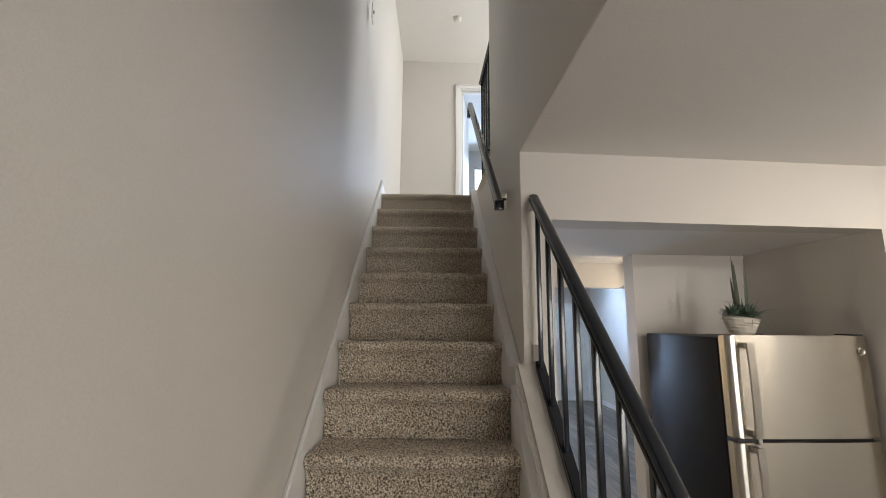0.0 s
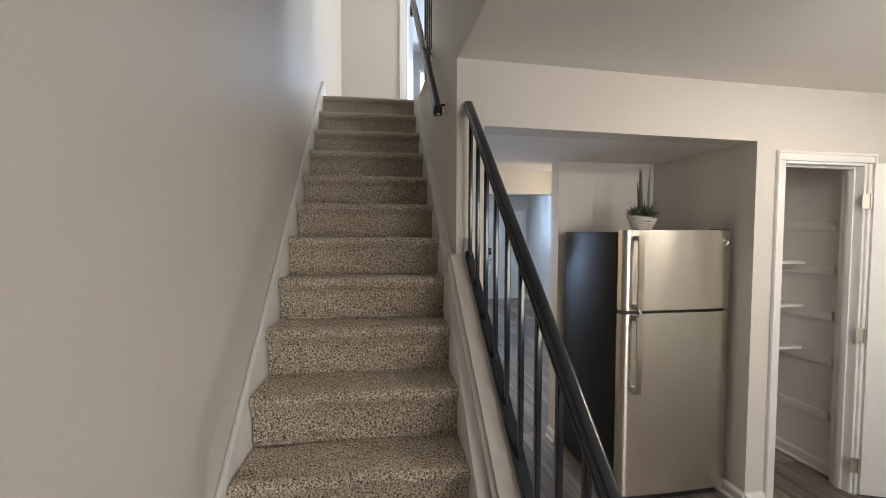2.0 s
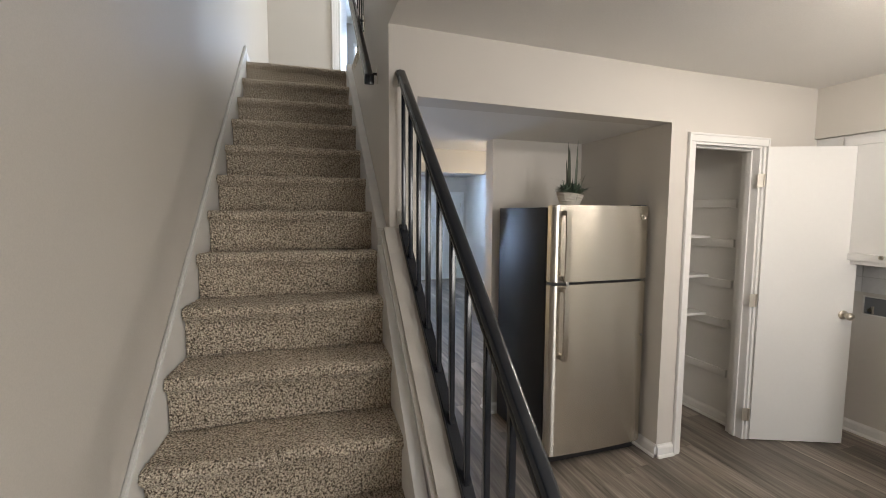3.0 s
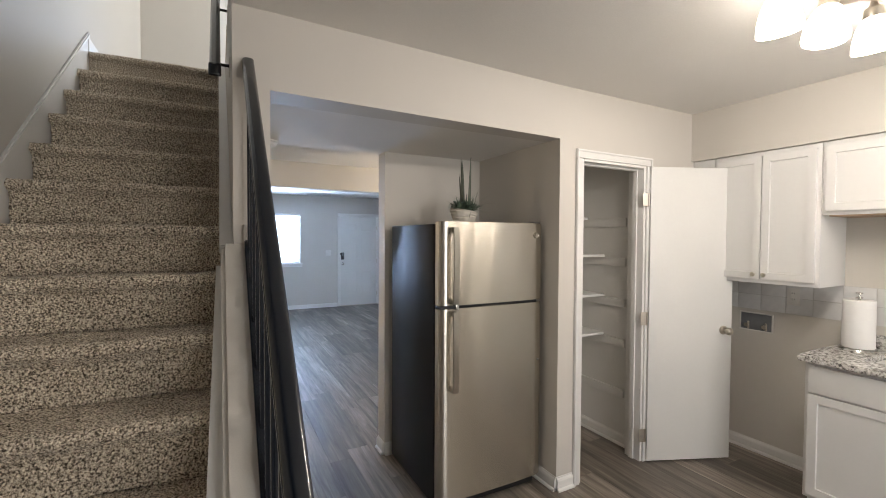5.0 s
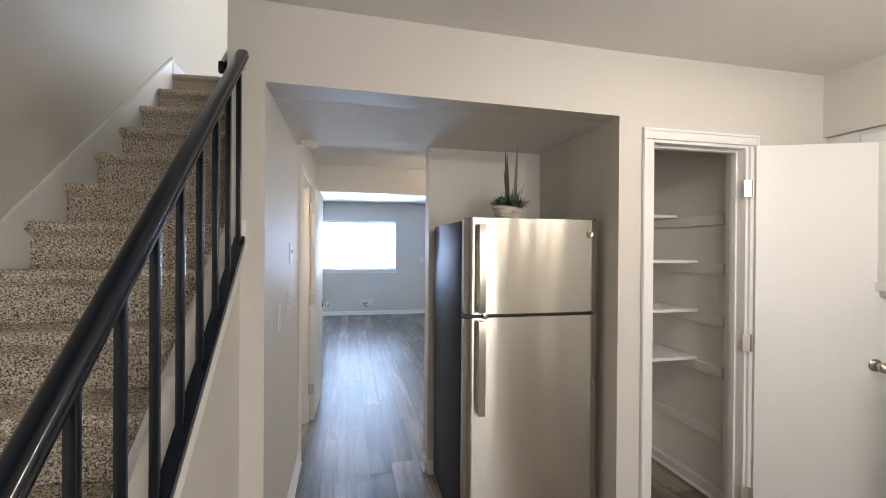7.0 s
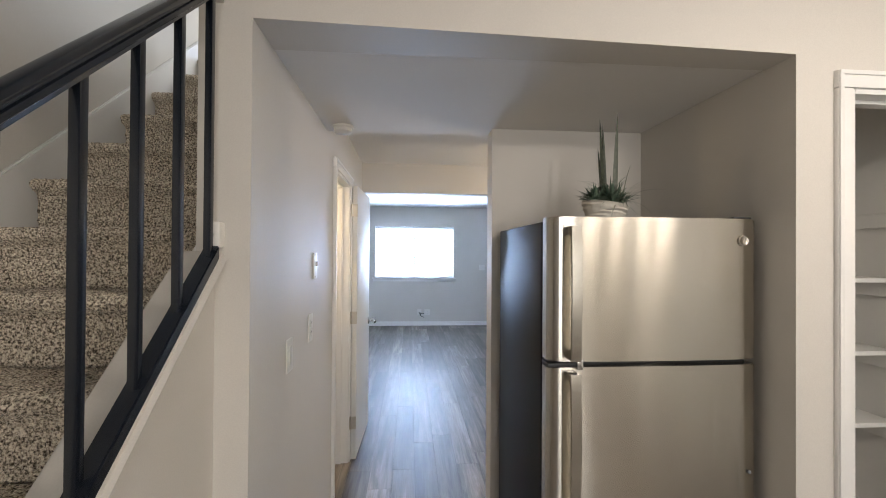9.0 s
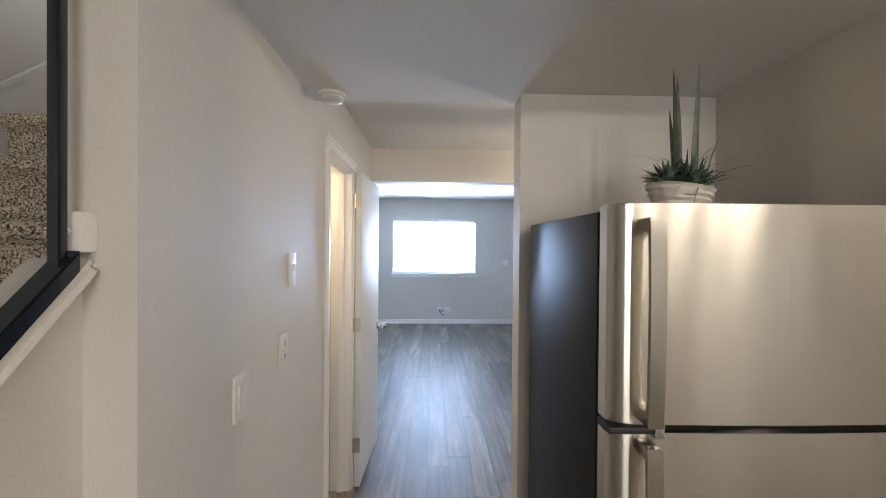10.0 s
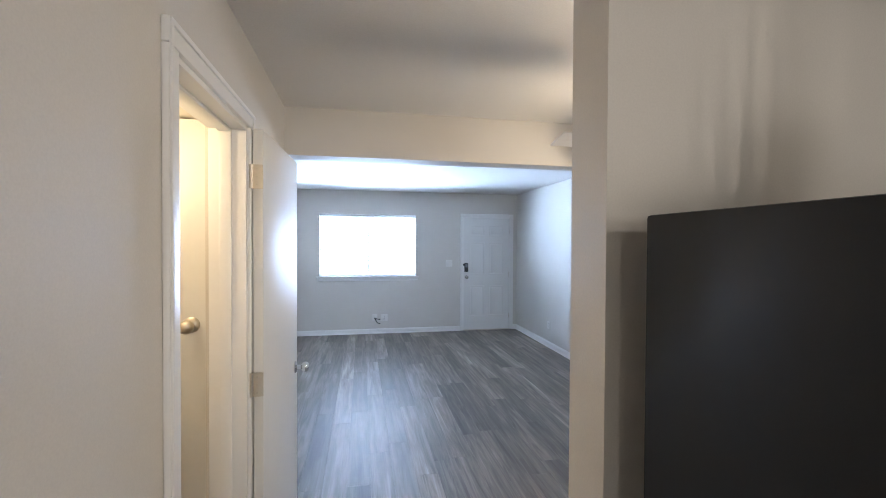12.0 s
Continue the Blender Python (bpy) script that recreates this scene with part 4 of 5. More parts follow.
rng = random.Random(4)
for dx, dy, lean, ln in ((-0.016, 0.0, -0.06, 0.385), (-0.006, 0.012, -0.045, 0.36), (0.022, -0.01, 0.03, 0.40), (0.012, 0.02, 0.05, 0.15), (-0.002, 0.03, -0.12, 0.27)):
    bm = bmesh.new()
    blade(bm, (PX + dx, PY + dy, PZ + 0.07), (lean, rng.uniform(-0.04, 0.04), 1), ln, 0.016, 0.02, 0.7, 9)
    part("spear_leaf", bm, SPIKE, pot, "tall dark spear leaf")
ROSETTES = ((-0.07, -0.03, 0.108, 60, LEAF, 0.062, 0.009, 0.5, "blue-green rosette"), (-0.045, 0.015, 0.118, 50, LEAF, 0.075, 0.0085, 0.6, "blue-green rosette"),
            (0.045, -0.02, 0.108, 36, FROND, 0.135, 0.0028, 1.5, "grey air plant with curling leaves"), (-0.01, -0.05, 0.105, 55, LEAF, 0.082, 0.0085, 0.6, "blue-green rosette"),
            (0.02, 0.02, 0.108, 34, FROND, 0.15, 0.0028, 1.3, "grey air plant with curling leaves"), (0.05, 0.0, 0.105, 50, LEAF, 0.075, 0.008, 0.7, "blue-green rosette"), (-0.07, 0.0, 0.108, 22, FROND, 0.07, 0.0026, 1.6, "grey air plant with curling leaves"))
for cx, cy, cz, count, mat_, ln, wd, droop, lab in ROSETTES:
    bm = bmesh.new()
    for i in range(count):
        a, e = rng.uniform(0, 2 * math.pi), rng.uniform(0.25, 1.35)
        blade(bm, (PX + cx + rng.uniform(-0.012, 0.012), PY + cy + rng.uniform(-0.012, 0.012), PZ + cz + rng.uniform(-0.01, 0.008)), (math.cos(a) * math.cos(e), math.sin(a) * math.cos(e), math.sin(e)), ln * rng.uniform(0.6, 1.25), wd, droop * rng.uniform(0.4, 1.4), 0.4, 6)
    part("rosette", bm, mat_, pot, lab)

# ---- pantry shelves ----
for i, z in enumerate((0.80, 1.10, 1.405, 1.70)):
    sh = thing("pantry_shelf", (3.2, 3.1, z), "white painted pantry shelf on a wall cleat, empty", "shelf", "pantry shelves")
    bm = bmesh.new()
    box(bm, ALX + 0.122, 3.558, 2.89 if i < 3 else 3.07, FIN0 - 0.002, z, z + 0.019, 0.002)
    part("board", bm, TRIM, sh)
    bm = bmesh.new()
    box(bm, 3.54, 3.558, KY + 0.2, FIN0 - 0.02, z - 0.062, z - 0.001, 0.004)
    part("cleat", bm, TRIM, sh)
bm = bmesh.new()
box(bm, 3.54, 3.558, KY + 0.2, FIN0 - 0.005, 0.36, 0.42, 0.004)
solid("pantry_cleat", bm, TRIM, "white painted shelf cleat with no board on it", "cleat")

# ---- kitchen units ----
def shaker(parent, name, y0, y1, z0, z1, face, label=""):
    """A cabinet front facing -x: a slab, four frame members proud of a recessed panel."""
    bm = bmesh.new()
    box(bm, face, face + 0.019, y0, y1, z0, z1)
    w = min(0.062, (z1 - z0) * 0.3, (y1 - y0) * 0.3)
    front = [f for f in bm.faces if all(abs(v.co.x - face) < 1e-5 for v in f.verts)]
    bmesh.ops.inset_region(bm, faces=front, thickness=w)
    bmesh.ops.inset_region(bm, faces=front, thickness=0.004)
    for v in {v for f in front for v in f.verts}:
        v.co.x += 0.008
    rim = [e for e in bm.edges if all(abs(v.co.x - face) < 1e-5 and (v.co.y in (y0, y1) or v.co.z in (z0, z1) or min(abs(v.co.y - y0), abs(v.co.y - y1), abs(v.co.z - z0), abs(v.co.z - z1)) < 1e-5) for v in e.verts)]
    bmesh.ops.bevel(bm, geom=rim, offset=0.002, segments=2, affect="EDGES")
    return part(name, bm, CABINET, parent, label)


def round_pull(parent, y, z, face):
    bm = bmesh.new()
    lathe(bm, (face, y, z), [(0.0, 0.0), (0.006, 0.0), (0.005, 0.010), (0.012, 0.016), (0.0145, 0.022), (0.012, 0.027), (0.0, 0.028)], 18, Matrix.Rotation(radians(-90), 3, "Y"), cap=False)
    part("pull_knob", bm, NICKEL, parent, "small satin nickel knob")


UF, UTOP, UBOT = 4.0, 2.118, 1.262
structure("bulkhead", [(UF - 0.008, KR, BACK, KY, UTOP, KC)], WALL, "beige painted bulkhead over the wall cabinets", "bulkhead")
tall = thing("wall_cabinet", (UF, 2.1, UBOT), "white two-door wall cabinet above the appliance space", "cabinet", "kitchen wall cabinets")
bm = bmesh.new()
box(bm, UF + 0.02, KR, 1.725, 2.33, UBOT, UTOP - 0.002, 0.002)
part("body", bm, CABINET, tall)
d1 = shaker(tall, "door", 1.745, 2.028, UBOT + 0.028, UTOP - 0.03, UF + 0.002)
round_pull(d1, 2.0, UBOT + 0.058, UF + 0.002)
d2 = shaker(tall, "door", 2.033, 2.315, UBOT + 0.028, UTOP - 0.03, UF + 0.002)
round_pull(d2, 2.062, UBOT + 0.058, UF + 0.002)
bm = bmesh.new()
box(bm, UF + 0.02, UF + 0.04, 2.332, KY, UBOT, UTOP - 0.002, 0.002)
solid("filler_panel", bm, CABINET, "white filler strip between wall cabinet and wall", "filler panel")
short = thing("wall_cabinet", (UF, 1.3, 1.69), "short white wall cabinet over the sink", "cabinet", "kitchen wall cabinets")
bm = bmesh.new()
box(bm, UF + 0.02, KR, 0.86, 1.722, 1.69, UTOP - 0.002, 0.002)
part("body", bm, CABINET, short)
for y0, y1 in ((0.88, 1.288), (1.294, 1.702)):
    shaker(short, "door", y0, y1, 1.712, UTOP - 0.03, UF + 0.002)
bm = bmesh.new()
box(bm, UF + 0.03, KR - 0.01, 0.9, 1.69, 1.682, 1.6895)
part("bottom_edge", bm, plain("raw_wood_edge", (0.42, 0.30, 0.2), 0.6), short, "unpainted wood underside")
more = thing("wall_cabinet", (UF, 0.5, UBOT), "white two-door wall cabinet beside the sink", "cabinet", "kitchen wall cabinets")
bm = bmesh.new()
box(bm, UF + 0.02, KR, 0.10, 0.857, UBOT, UTOP - 0.002, 0.002)
part("body", bm, CABINET, more)
for y0, y1, ky in ((0.12, 0.475, 0.45), (0.481, 0.837, 0.51)):
    d = shaker(more, "door", y0, y1, UBOT + 0.028, UTOP - 0.03, UF + 0.002)
    round_pull(d, ky, UBOT + 0.058, UF + 0.002)

BF = 3.80
for n, (y0, y1) in enumerate(((1.10, 1.70), (0.30, 1.097), (-0.5, 0.297))):
    unit = thing("base_cabinet", (BF, (y0 + y1) / 2, 0), "white base cabinet with a drawer front over a panelled door", "cabinet", "kitchen base cabinets")
    bm = bmesh.new()
    box(bm, BF + 0.02, KR - 0.016, y0, y1, 0.1, 0.868, 0.002)
    box(bm, BF + 0.075, KR - 0.016, y0 + 0.002, y1 - 0.002, 0.0, 0.1)
    part("body", bm, CABINET, unit)
    bm = bmesh.new()
    box(bm, BF, BF + 0.019, y0 + 0.025, y1 - 0.02, 0.70, 0.848, 0.003)
    part("drawer_front", bm, CABINET, unit)
    shaker(unit, "door", y0 + 0.025, y1 - 0.02, 0.125, 0.69, BF)

# worktop with a sink cut into it
top = thing("worktop", (4.05, 0.6, 0.868), "speckled grey and white granite worktop with rounded edges", "worktop")
SK = (3.93, 4.24, 0.92, 1.50)
bm = bmesh.new()
for x0, x1, y0, y1 in ((BF - 0.03, SK[0], -0.5, 1.722), (SK[1], KR - 0.001, -0.5, 1.722), (SK[0], SK[1], SK[3], 1.722), (SK[0], SK[1], -0.5, SK[2])):
    box(bm, x0, x1, y0, y1, 0.8685, 0.903, 0.0)
bmesh.ops.remove_doubles(bm, verts=bm.verts, dist=0.0005)
edge = [e for e in bm.edges if all(abs(v.co.x - (BF - 0.03)) < 1e-4 for v in e.verts) or all(abs(v.co.y - 1.722) < 1e-4 for v in e.verts)]
bmesh.ops.bevel(bm, geom=edge, offset=0.006, segments=2, affect="EDGES")
part("slab", bm, GRANITE, top)
bm = bmesh.new()
box(bm, KR - 0.02, KR - 0.0012, -0.5, 1.722, 0.9035, 0.985, 0.003)
part("upstand", bm, GRANITE, top)
sink = thing("sink", (4.08, 1.2, 0.75), "undermounted stainless steel kitchen sink", "sink")
bm = bmesh.new()
x0, x1, y0, y1 = SK
for a in ((x0 - 0.012, x0, y0, y1, 0.70, 0.8683), (x1, x1 + 0.012, y0, y1, 0.70, 0.8683), (x0, x1, y0 - 0.012, y0, 0.70, 0.8683), (x0, x1, y1, y1 + 0.012, 0.70, 0.8683), (x0, x1, y0, y1, 0.69, 0.70)):
    box(bm, *a, bevel=0.003)
part("basin", bm, SINK, sink)

roll = thing("paper_towel_holder", (4.19, 1.60, 0.903), "white paper towel roll on a chrome stand", "paper towel holder")
bm = bmesh.new()
lathe(bm, (4.19, 1.60, 0.9035), [(0.0, 0), (0.082, 0), (0.084, 0.006), (0.078, 0.016), (0.03, 0.018), (0.0, 0.018)], 36, cap=False)
part("stand_base", bm, CHROME, roll)
bm = bmesh.new()
lathe(bm, (4.19, 1.60, 0.923), [(0.02, 0), (0.071, 0.0), (0.073, 0.004), (0.073, 0.272), (0.071, 0.276), (0.02, 0.276)], 40, cap=False)
part("paper_roll", bm, PAPER, roll, "white paper towel roll")
bm = bmesh.new()
lathe(bm, (4.19, 1.60, 0.92), [(0.007, 0), (0.007, 0.285), (0.016, 0.288), (0.016, 0.296), (0.007, 0.299), (0.006, 0.312), (0.016, 0.315), (0.016, 0.322), (0.0, 0.324)], 20, cap=False)
part("rod", bm, CHROME, roll, "chrome rod with a finial")


# ---- wall fittings ----
def plate(name, at, n, w, h, label, category, detail):
    """A rounded cover plate on a wall with normal n; detail: 'toggle', 'rocker', 'outlet', 'blank' or 'double'."""
    n = Vector((*n, 0))
    s = Vector((-n.y, n.x, 0))
    m = Matrix(((s.x, n.x, 0, at[0]), (s.y, n.y, 0, at[1]), (0, 0, 1, at[2]), (0, 0, 0, 1)))
    p = thing(name, at, label, category)
    bm = bmesh.new()
    box(bm, -w / 2, w / 2, 0, 0.006, -h / 2, h / 2, 0.0025, turn=m)
    part("cover_plate", bm, PLASTIC, p)
    cols = (-0.023, 0.023) if detail == "double" else (0.0,)
    for c in cols:
        if detail in ("toggle", "double"):
            bm = bmesh.new()
            box(bm, c - 0.005, c + 0.005, 0.0055, 0.016, -0.002, 0.02, 0.002, turn=m)
            part("toggle", bm, PLASTIC, p)
        elif detail == "rocker":
            bm = bmesh.new()
            box(bm, -0.016, 0.016, 0.0055, 0.009, -0.033, 0.033, 0.002, turn=m)
            part("rocker", bm, PLASTIC, p)
        elif detail == "outlet":
            for dz in (-0.02, 0.02):
                bm = bmesh.new()
                box(bm, -0.0165, 0.0165, 0.0055, 0.008, dz - 0.0145, dz + 0.0145, 0.003, turn=m)
                face = part("socket_face", bm, PLASTIC, p)
                for dx in (-0.006, 0.006):
                    bm = bmesh.new()
                    box(bm, dx - 0.0012, dx + 0.0012, 0.0078, 0.0084, dz - 0.002, dz + 0.007, turn=m)
                    part("slot", bm, DARKP, face)
        if detail != "blank":
            for dz in ((-h * 0.42, h * 0.42) if detail != "outlet" else (0.0,)):
                bm = bmesh.new()
                box(bm, c - 0.0025, c + 0.0025, 0.0055, 0.0072, dz - 0.0025, dz + 0.0025, 0.001, turn=m)
                part("screw", bm, PLASTIC, p)
    return p


plate("light_switch", (HX, 3.22, 1.455), (1, 0), 0.072, 0.118, "white light switch on the hall wall", "light switch", "toggle")
plate("wall_outlet", (HX, 3.135, 1.19), (1, 0), 0.072, 0.118, "white wall outlet low on the hall wall", "outlet", "outlet")
plate("light_switch", (HX, 2.81, 1.15), (1, 0), 0.072, 0.118, "white rocker switch on the hall wall", "light switch", "rocker")
plate("light_switch", (3.02, FAR, 1.205), (0, -1), 0.118, 0.118, "white double light switch beside the entry door", "light switch", "double")
plate("wall_outlet", (RIGHT, 8.7, 0.33), (-1, 0), 0.072, 0.118, "white wall outlet above the baseboard", "outlet", "outlet")
plate("light_switch", (LX, 3.2, UPZ + 1.0), (1, 0), 0.072, 0.118, "white light switch high on the stair wall", "light switch", "toggle")
plate("wall_outlet", (LX, 4.5, UPZ + 0.3), (1, 0), 0.072, 0.118, "white wall outlet on the upper landing", "outlet", "outlet")

# backsplash, each tile a piece
TZ0, TZ1 = 1.038, UBOT - 0.002
bm = bmesh.new()
box(bm, KR - 0.006, KR - 0.0005, -0.5, KY - 0.001, TZ0, TZ1)
splash = solid("backsplash", bm, GROUT, "white glazed tile backsplash over the worktop and appliance space", "backsplash", smooth=False, kind="structure")
bm = bmesh.new()
box(bm, -0.004, 0.0, -0.0745, 0.0745, -0.054, 0.054, 0.0015)
tile_mesh = mesh_of(bm, "tile", TILE, True)
for i in range(20):
    for j in range(2):
        y = KY - 0.078 - 0.1525 * i
        if y < -0.4:
            continue
        ob = new("tile", tile_mesh)
        ob.parent = splash
        ob.location = (KR - 0.006, y, TZ0 + 0.0555 + j * 0.111)
plate("wall_outlet", (KR - 0.0102, 1.985, 1.16), (-1, 0), 0.072, 0.118, "white outlet on the tiled backsplash", "outlet", "outlet")
o2 = plate("wall_outlet", (KR - 0.0102, 1.40, 1.12), (-1, 0), 0.072, 0.118, "white outlet with a black plug on the backsplash", "outlet", "outlet")
bm = bmesh.new()
box(bm, KR - 0.055, KR - 0.018, 1.375, 1.425, 1.13, 1.18, 0.006)
part("black_plug", bm, DARKP, o2, "black plug")

valve = thing("washer_outlet_box", (KR, 2.235, 0.93), "recessed grey washer outlet box with two valves", "outlet box")
bm = bmesh.new()
for a in ((2.105, 2.325, 0.878, 0.888), (2.105, 2.325, 1.006, 1.016), (2.105, 2.115, 0.888, 1.006), (2.315, 2.325, 0.888, 1.006)):
    box(bm, KR - 0.006, KR + 0.0, *a, bevel=0.002)
part("rim", bm, PLASTIC, valve, "chipped white rim")
bm = bmesh.new()
box(bm, KR - 0.002, KR - 0.0005, 2.115, 2.315, 0.888, 1.006)
part("recess", bm, GREYBOX, valve, "dark grey recess")
for y in (2.15, 2.265):
    bm = bmesh.new()
    tube(bm, [(KR - 0.004, y, 0.891), (KR - 0.004, y, 0.946)], 0.007, 10)
    tube(bm, [(KR - 0.004, y, 0.921), (KR - 0.03, y, 0.921)], 0.006, 10)
    lathe(bm, (KR - 0.03, y, 0.921), [(0.0, 0), (0.014, 0), (0.014, 0.008), (0, 0.008)], 12, Matrix.Rotation(radians(-90), 3, "Y"), cap=False)
    part("valve", bm, BRASSV, valve, "small metal valve")


def smoke_alarm(at, label):
    s = thing("smoke_alarm", at, label, "smoke alarm")
    bm = bmesh.new()
    lathe(bm, (at[0], at[1], at[2] - 0.012), [(0.0, 0.0), (0.048, 0.0), (0.052, 0.004), (0.052, 0.012)], 32)
    part("base", bm, PLASTIC, s)
    bm = bmesh.new()
    lathe(bm, (at[0], at[1], at[2] - 0.04), [(0.0, 0.0), (0.022, 0.0), (0.038, 0.005), (0.044, 0.012), (0.044, 0.0275), (0.0, 0.0275)], 32, cap=False)
    part("cover", bm, PLASTIC, s)
    for k in range(16):
        bm = bmesh.new()
        a = 2 * math.pi * k / 16
        t = Matrix.Translation((at[0], at[1], 0)) @ Matrix.Rotation(a, 4, "Z")
        box(bm, 0.0434, 0.0446, -0.004, 0.004, at[2] - 0.024, at[2] - 0.018, turn=t)
        part("vent_slot", bm, PLASTIC, s)


smoke_alarm((1.174, 3.42, SC), "round white smoke alarm on the lowered hall ceiling")
smoke_alarm((0.86, 5.0, UPC), "round white smoke alarm on the upper ceiling")

# media plate with loose cables on the front wall
media = plate("media_plate", (1.715, FAR, 0.28), (0, -1), 0.09, 0.115, "white media plate with short black cables hanging out", "wall plate", "blank")
p2 = plate("wall_outlet", (1.88, FAR, 0.27), (0, -1), 0.118, 0.118, "white double outlet low on the front wall", "outlet", "outlet")
for a, b, c in (((1.715, 0.265), (1.77, 0.255), (1.81, 0.25)), ((1.73, 0.25), (1.755, 0.195), (1.81, 0.175))):
    bm = bmesh.new()
    tube(bm, [(a[0], FAR - 0.006, a[1]), (a[0], FAR - 0.03, a[1]), (b[0], FAR - 0.045, b[1]), (c[0], FAR - 0.04, c[1])], [0.011, 0.011, 0.006, 0.009], 10)
    part("cable", bm, CABLE, media, "short black cable")
bm = bmesh.new()
tube(bm, [(1.72, FAR - 0.02, LC), (1.72, FAR - 0.02, LC - 0.01)], 0.012, 10)
solid("ceiling_hook", bm, PLASTIC, "small white hook on the living room ceiling", "hook")

# ---- kitchen light: a bar with four bell shades ----
fix = thing("ceiling_light", (SHADES[1][0] + 0.09, SHADES[1][1], KC), "brushed nickel ceiling light with four lit glass bell shades", "ceiling light")
mid = Vector(((SHADES[0][0] + SHADES[3][0]) / 2, (SHADES[0][1] + SHADES[3][1]) / 2, 0))
bm = bmesh.new()
lathe(bm, (mid.x, mid.y, KC - 0.03), [(0.0, 0), (0.05, 0.0), (0.07, 0.01), (0.075, 0.03)], 32)
tube(bm, [(mid.x, mid.y, KC - 0.03), (mid.x, mid.y, 2.432)], 0.011, 12)
part("canopy", bm, NICKEL, fix)
bm = bmesh.new()
pts = []
for i in range(17):
    u = i / 16
    x = SHADES[0][0] - 0.02 + (SHADES[3][0] - SHADES[0][0] + 0.04) * u
    y = SHADES[0][1] + (SHADES[3][1] - SHADES[0][1]) * u
    pts.append((x, y + 0.03 * math.sin(2 * math.pi * u), 2.440 + 0.004 * math.cos(2 * math.pi * u)))
tube(bm, pts, 0.009, 12)
part("bar", bm, NICKEL, fix)
for i, (x, y) in enumerate(SHADES):
    lean = Matrix.Rotation(radians(9 if i % 2 else -9), 3, "Y")
    bm = bmesh.new()
    lathe(bm, (x, y, 2.38), [(0.0, -0.01), (0.028, -0.008), (0.032, 0.008), (0.028, 0.035), (0.014, 0.045), (0.008, 0.062)], 20, lean)
    arm = part("socket_cup", bm, NICKEL, fix)
    bm = bmesh.new()
    lathe(bm, (x, y, 2.38), [(0.028, 0.004), (0.041, -0.010), (0.054, -0.036), (0.063, -0.068), (0.068, -0.098), (0.069, -0.118), (0.066, -0.118), (0.065, -0.098), (0.060, -0.068), (0.051, -0.038), (0.038, -0.014), (0.026, 0.0)], 28, lean, cap=False)
    part("glass_shade", bm, SHADE, arm, "lit frosted glass shade")

# ---- ceiling fan in the side room, at rest ----
FC = Vector((2.85, 4.3, 0))
fan = thing("ceiling_fan", (FC.x, FC.y, MC), "white ceiling fan with flat blades and a lit globe", "ceiling fan")
bm = bmesh.new()
lathe(bm, (FC.x, FC.y, MC - 0.38), [(0.0, 0), (0.06, 0.0), (0.10, 0.02), (0.105, 0.07), (0.09, 0.10), (0.03, 0.13), (0.015, 0.15), (0.015, 0.33), (0.055, 0.35), (0.06, 0.38)], 32)
part("motor", bm, FANW, fan)
bm = bmesh.new()
lathe(bm, (FC.x, FC.y, MC - 0.46), [(0.0, 0), (0.04, 0.005), (0.07, 0.03), (0.075, 0.06), (0.06, 0.08)], 28, cap=False)
part("globe", bm, glowing("lit_globe", (1.0, 0.92, 0.8), 2.5), fan, "lit frosted globe").visible_shadow = False
for k in range(4):
    a = radians(180 + 90 * k)
    t = Matrix.Translation((FC.x, FC.y, MC - 0.335)) @ Matrix.Rotation(a, 4, "Z") @ Matrix.Rotation(radians(11), 4, "X")
    bm = bmesh.new()
    box(bm, 0.17, 0.58, -0.062, 0.062, -0.004, 0.004, 0.003, turn=t)
    bl = part("fan_blade", bm, FANW, fan)
    bm = bmesh.new()
    box(bm, 0.09, 0.2, -0.018, 0.018, -0.008, -0.0045, 0.001, turn=t)
    part("blade_iron", bm, NICKEL, bl)

# upstairs bedroom door, half seen through the doorway
udoor, uturn = flush_door("bedroom_door", (0.985, UPFAR + 0.125), 0.70, 78, UPZ, 4.75, "white bedroom door standing open upstairs")
hinge(udoor, (0.981, UPFAR + 0.118), ((0.2, 1.0), (0.0, -1.0)), (UPZ + 0.25, UPZ + 1.0, UPZ + 1.8))
bm = bmesh.new()
for x0, x1, z0, z1 in ((1.5, 1.54, 3.6, 4.8), (2.86, 2.9, 3.6, 4.8), (1.54, 2.86, 3.6, 3.64), (1.54, 2.86, 4.76, 4.8), (1.54, 2.86, 4.18, 4.22)):
    box(bm, x0, x1, 8.9, 8.96, z0, z1, 0.004)
solid("window_2", bm, TRIM, "white bedroom window frame upstairs", "window", kind="structure")
# frame of the added kitchen window, never in view
bm = bmesh.new()
for x0, x1, z0, z1 in ((1.7, 1.74, 0.95, 2.15), (3.26, 3.3, 0.95, 2.15), (1.74, 3.26, 0.95, 0.99), (1.74, 3.26, 2.11, 2.15), (2.48, 2.52, 0.99, 2.11)):
    box(bm, x0, x1, BACK - 0.1, BACK - 0.02, z0, z1, 0.004)
solid("window_3", bm, TRIM, "white window frame added behind the camera, unseen", "window", kind="structure")

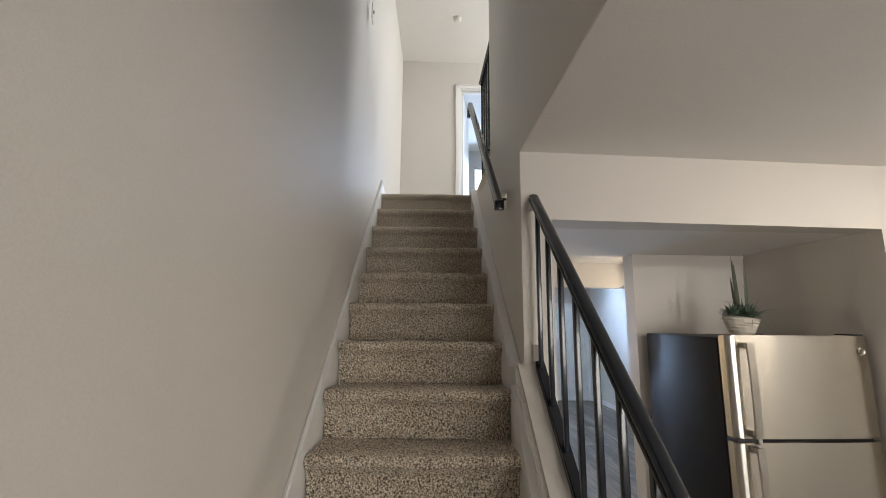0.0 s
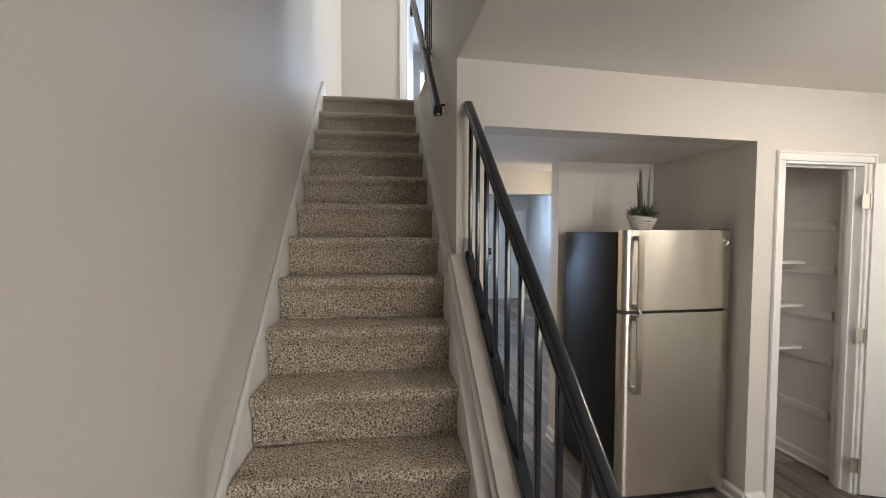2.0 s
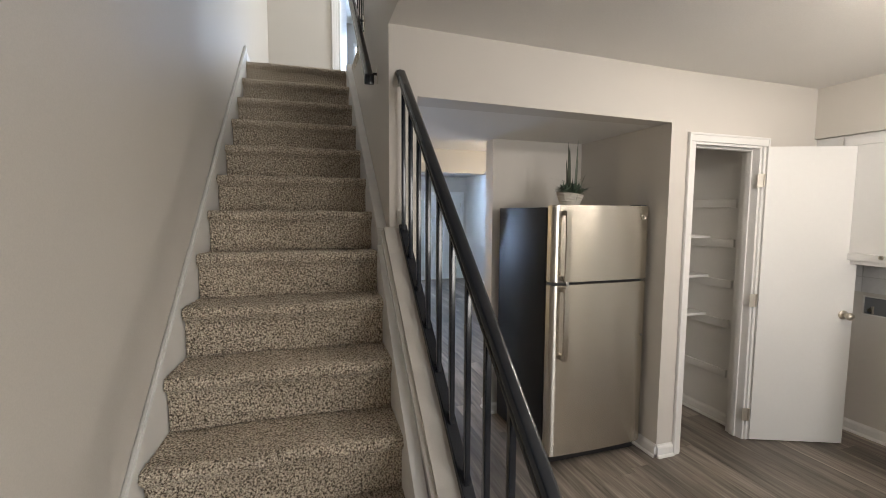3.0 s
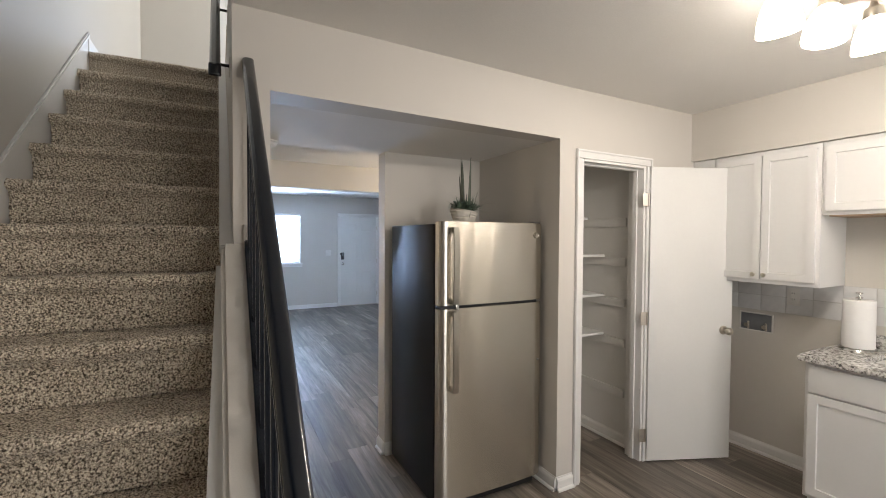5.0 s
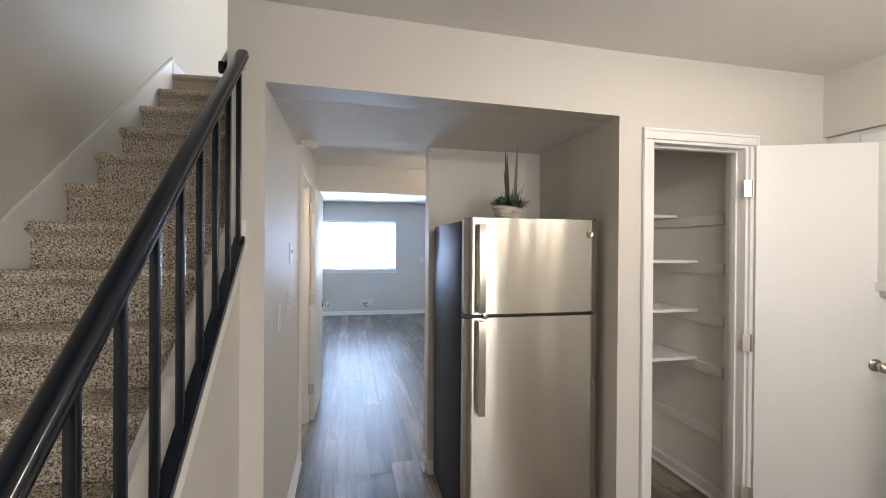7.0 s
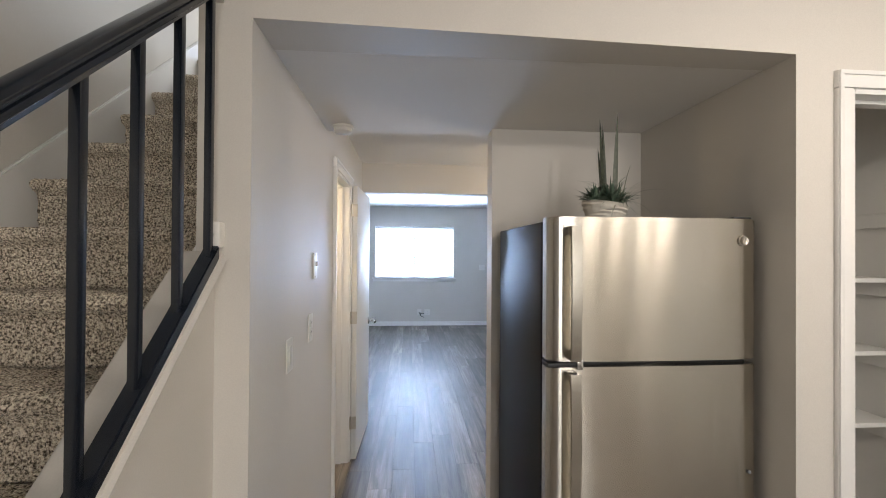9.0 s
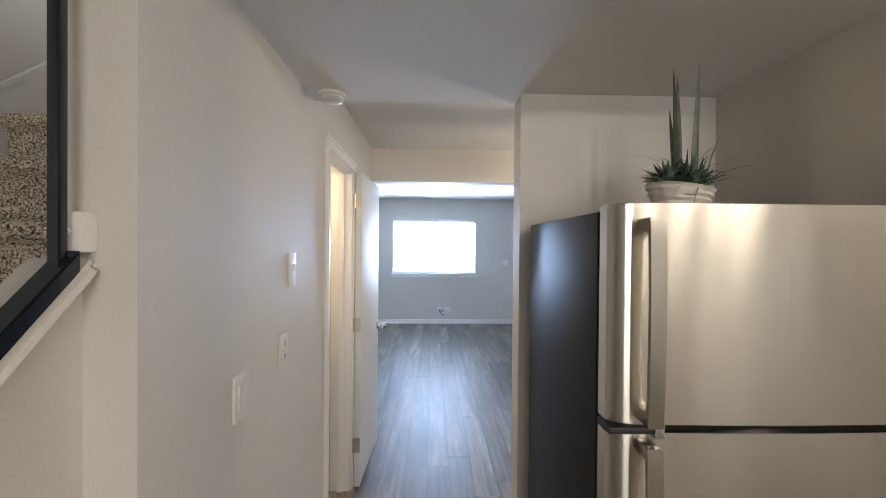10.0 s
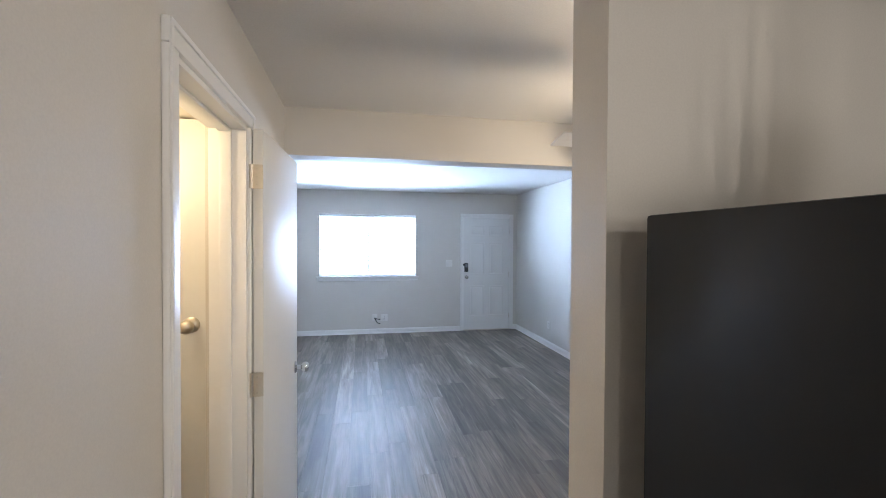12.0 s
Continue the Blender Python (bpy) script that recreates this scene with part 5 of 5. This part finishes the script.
# the hall wall runs slightly out of square, and all that is fixed to it
HALL_SKEW = Matrix.Translation((HX, KY, 0)) @ Matrix.Rotation(radians(0.35), 4, "Z") @ Matrix.Translation((-HX, -KY, 0))
for ob in list(bpy.data.objects):
    on_hall = ob.name in ("wall_hall_left", "door_frame_2", "closet_door") or (ob.get("label", "").endswith("on the hall wall"))
    if ob.parent is None and on_hall:
        ob.matrix_basis = HALL_SKEW @ ob.matrix_basis

# ---- floor planks, running towards the front window ----
floor = bpy.data.objects["floor"]
PW, PL = 0.152, 1.22
bm = bmesh.new()
box(bm, 0.0004, PW - 0.0004, 0.0004, PL - 0.0004, -0.0036, 0.0)
top_edges = [e for e in bm.edges if all(v.co.z > -0.001 for v in e.verts)]
bmesh.ops.bevel(bm, geom=top_edges, offset=0.0007, segments=1, affect="EDGES")
plank_mesh = mesh_of(bm, "plank", PLANK)
rest_v, rest_f = [], []
rng = random.Random(11)
count = 0
x = -0.42
while x < 4.5:
    y = BACK - 0.05 - rng.uniform(0.1, PL)
    while y < FAR + 0.1:
        y0, y1 = max(y, BACK - 0.05), min(y + PL, FAR + 0.13)
        near = -0.2 < y < 8.6 and y1 - y0 > PL - 0.001 and 0.9 < x < 4.3 and count < 300
        if near:
            ob = new("plank", plank_mesh)
            ob.parent = floor
            ob.location = (x, y, 0)
            count += 1
        else:
            b = len(rest_v)
            for dx, py in ((0.0004, y0 + 0.0004), (PW - 0.0004, y0 + 0.0004), (PW - 0.0004, y1 - 0.0004), (0.0004, y1 - 0.0004)):
                rest_v += [(x + dx, py, -0.0036), (x + dx, py, -0.0002)]
            for k in range(4):
                a, c = b + 2 * k, b + 2 * ((k + 1) % 4)
                rest_f.append((a, c, c + 1, a + 1))
            rest_f.append((b + 1, b + 3, b + 5, b + 7))
        y += PL
    x += PW
me = bpy.data.meshes.new("plank_field")
me.from_pydata(rest_v, [], rest_f)
me.materials.append(PLANK_REST)
ob = new("plank_field", me)
ob.parent = floor
tagged(ob, kind="stuff")
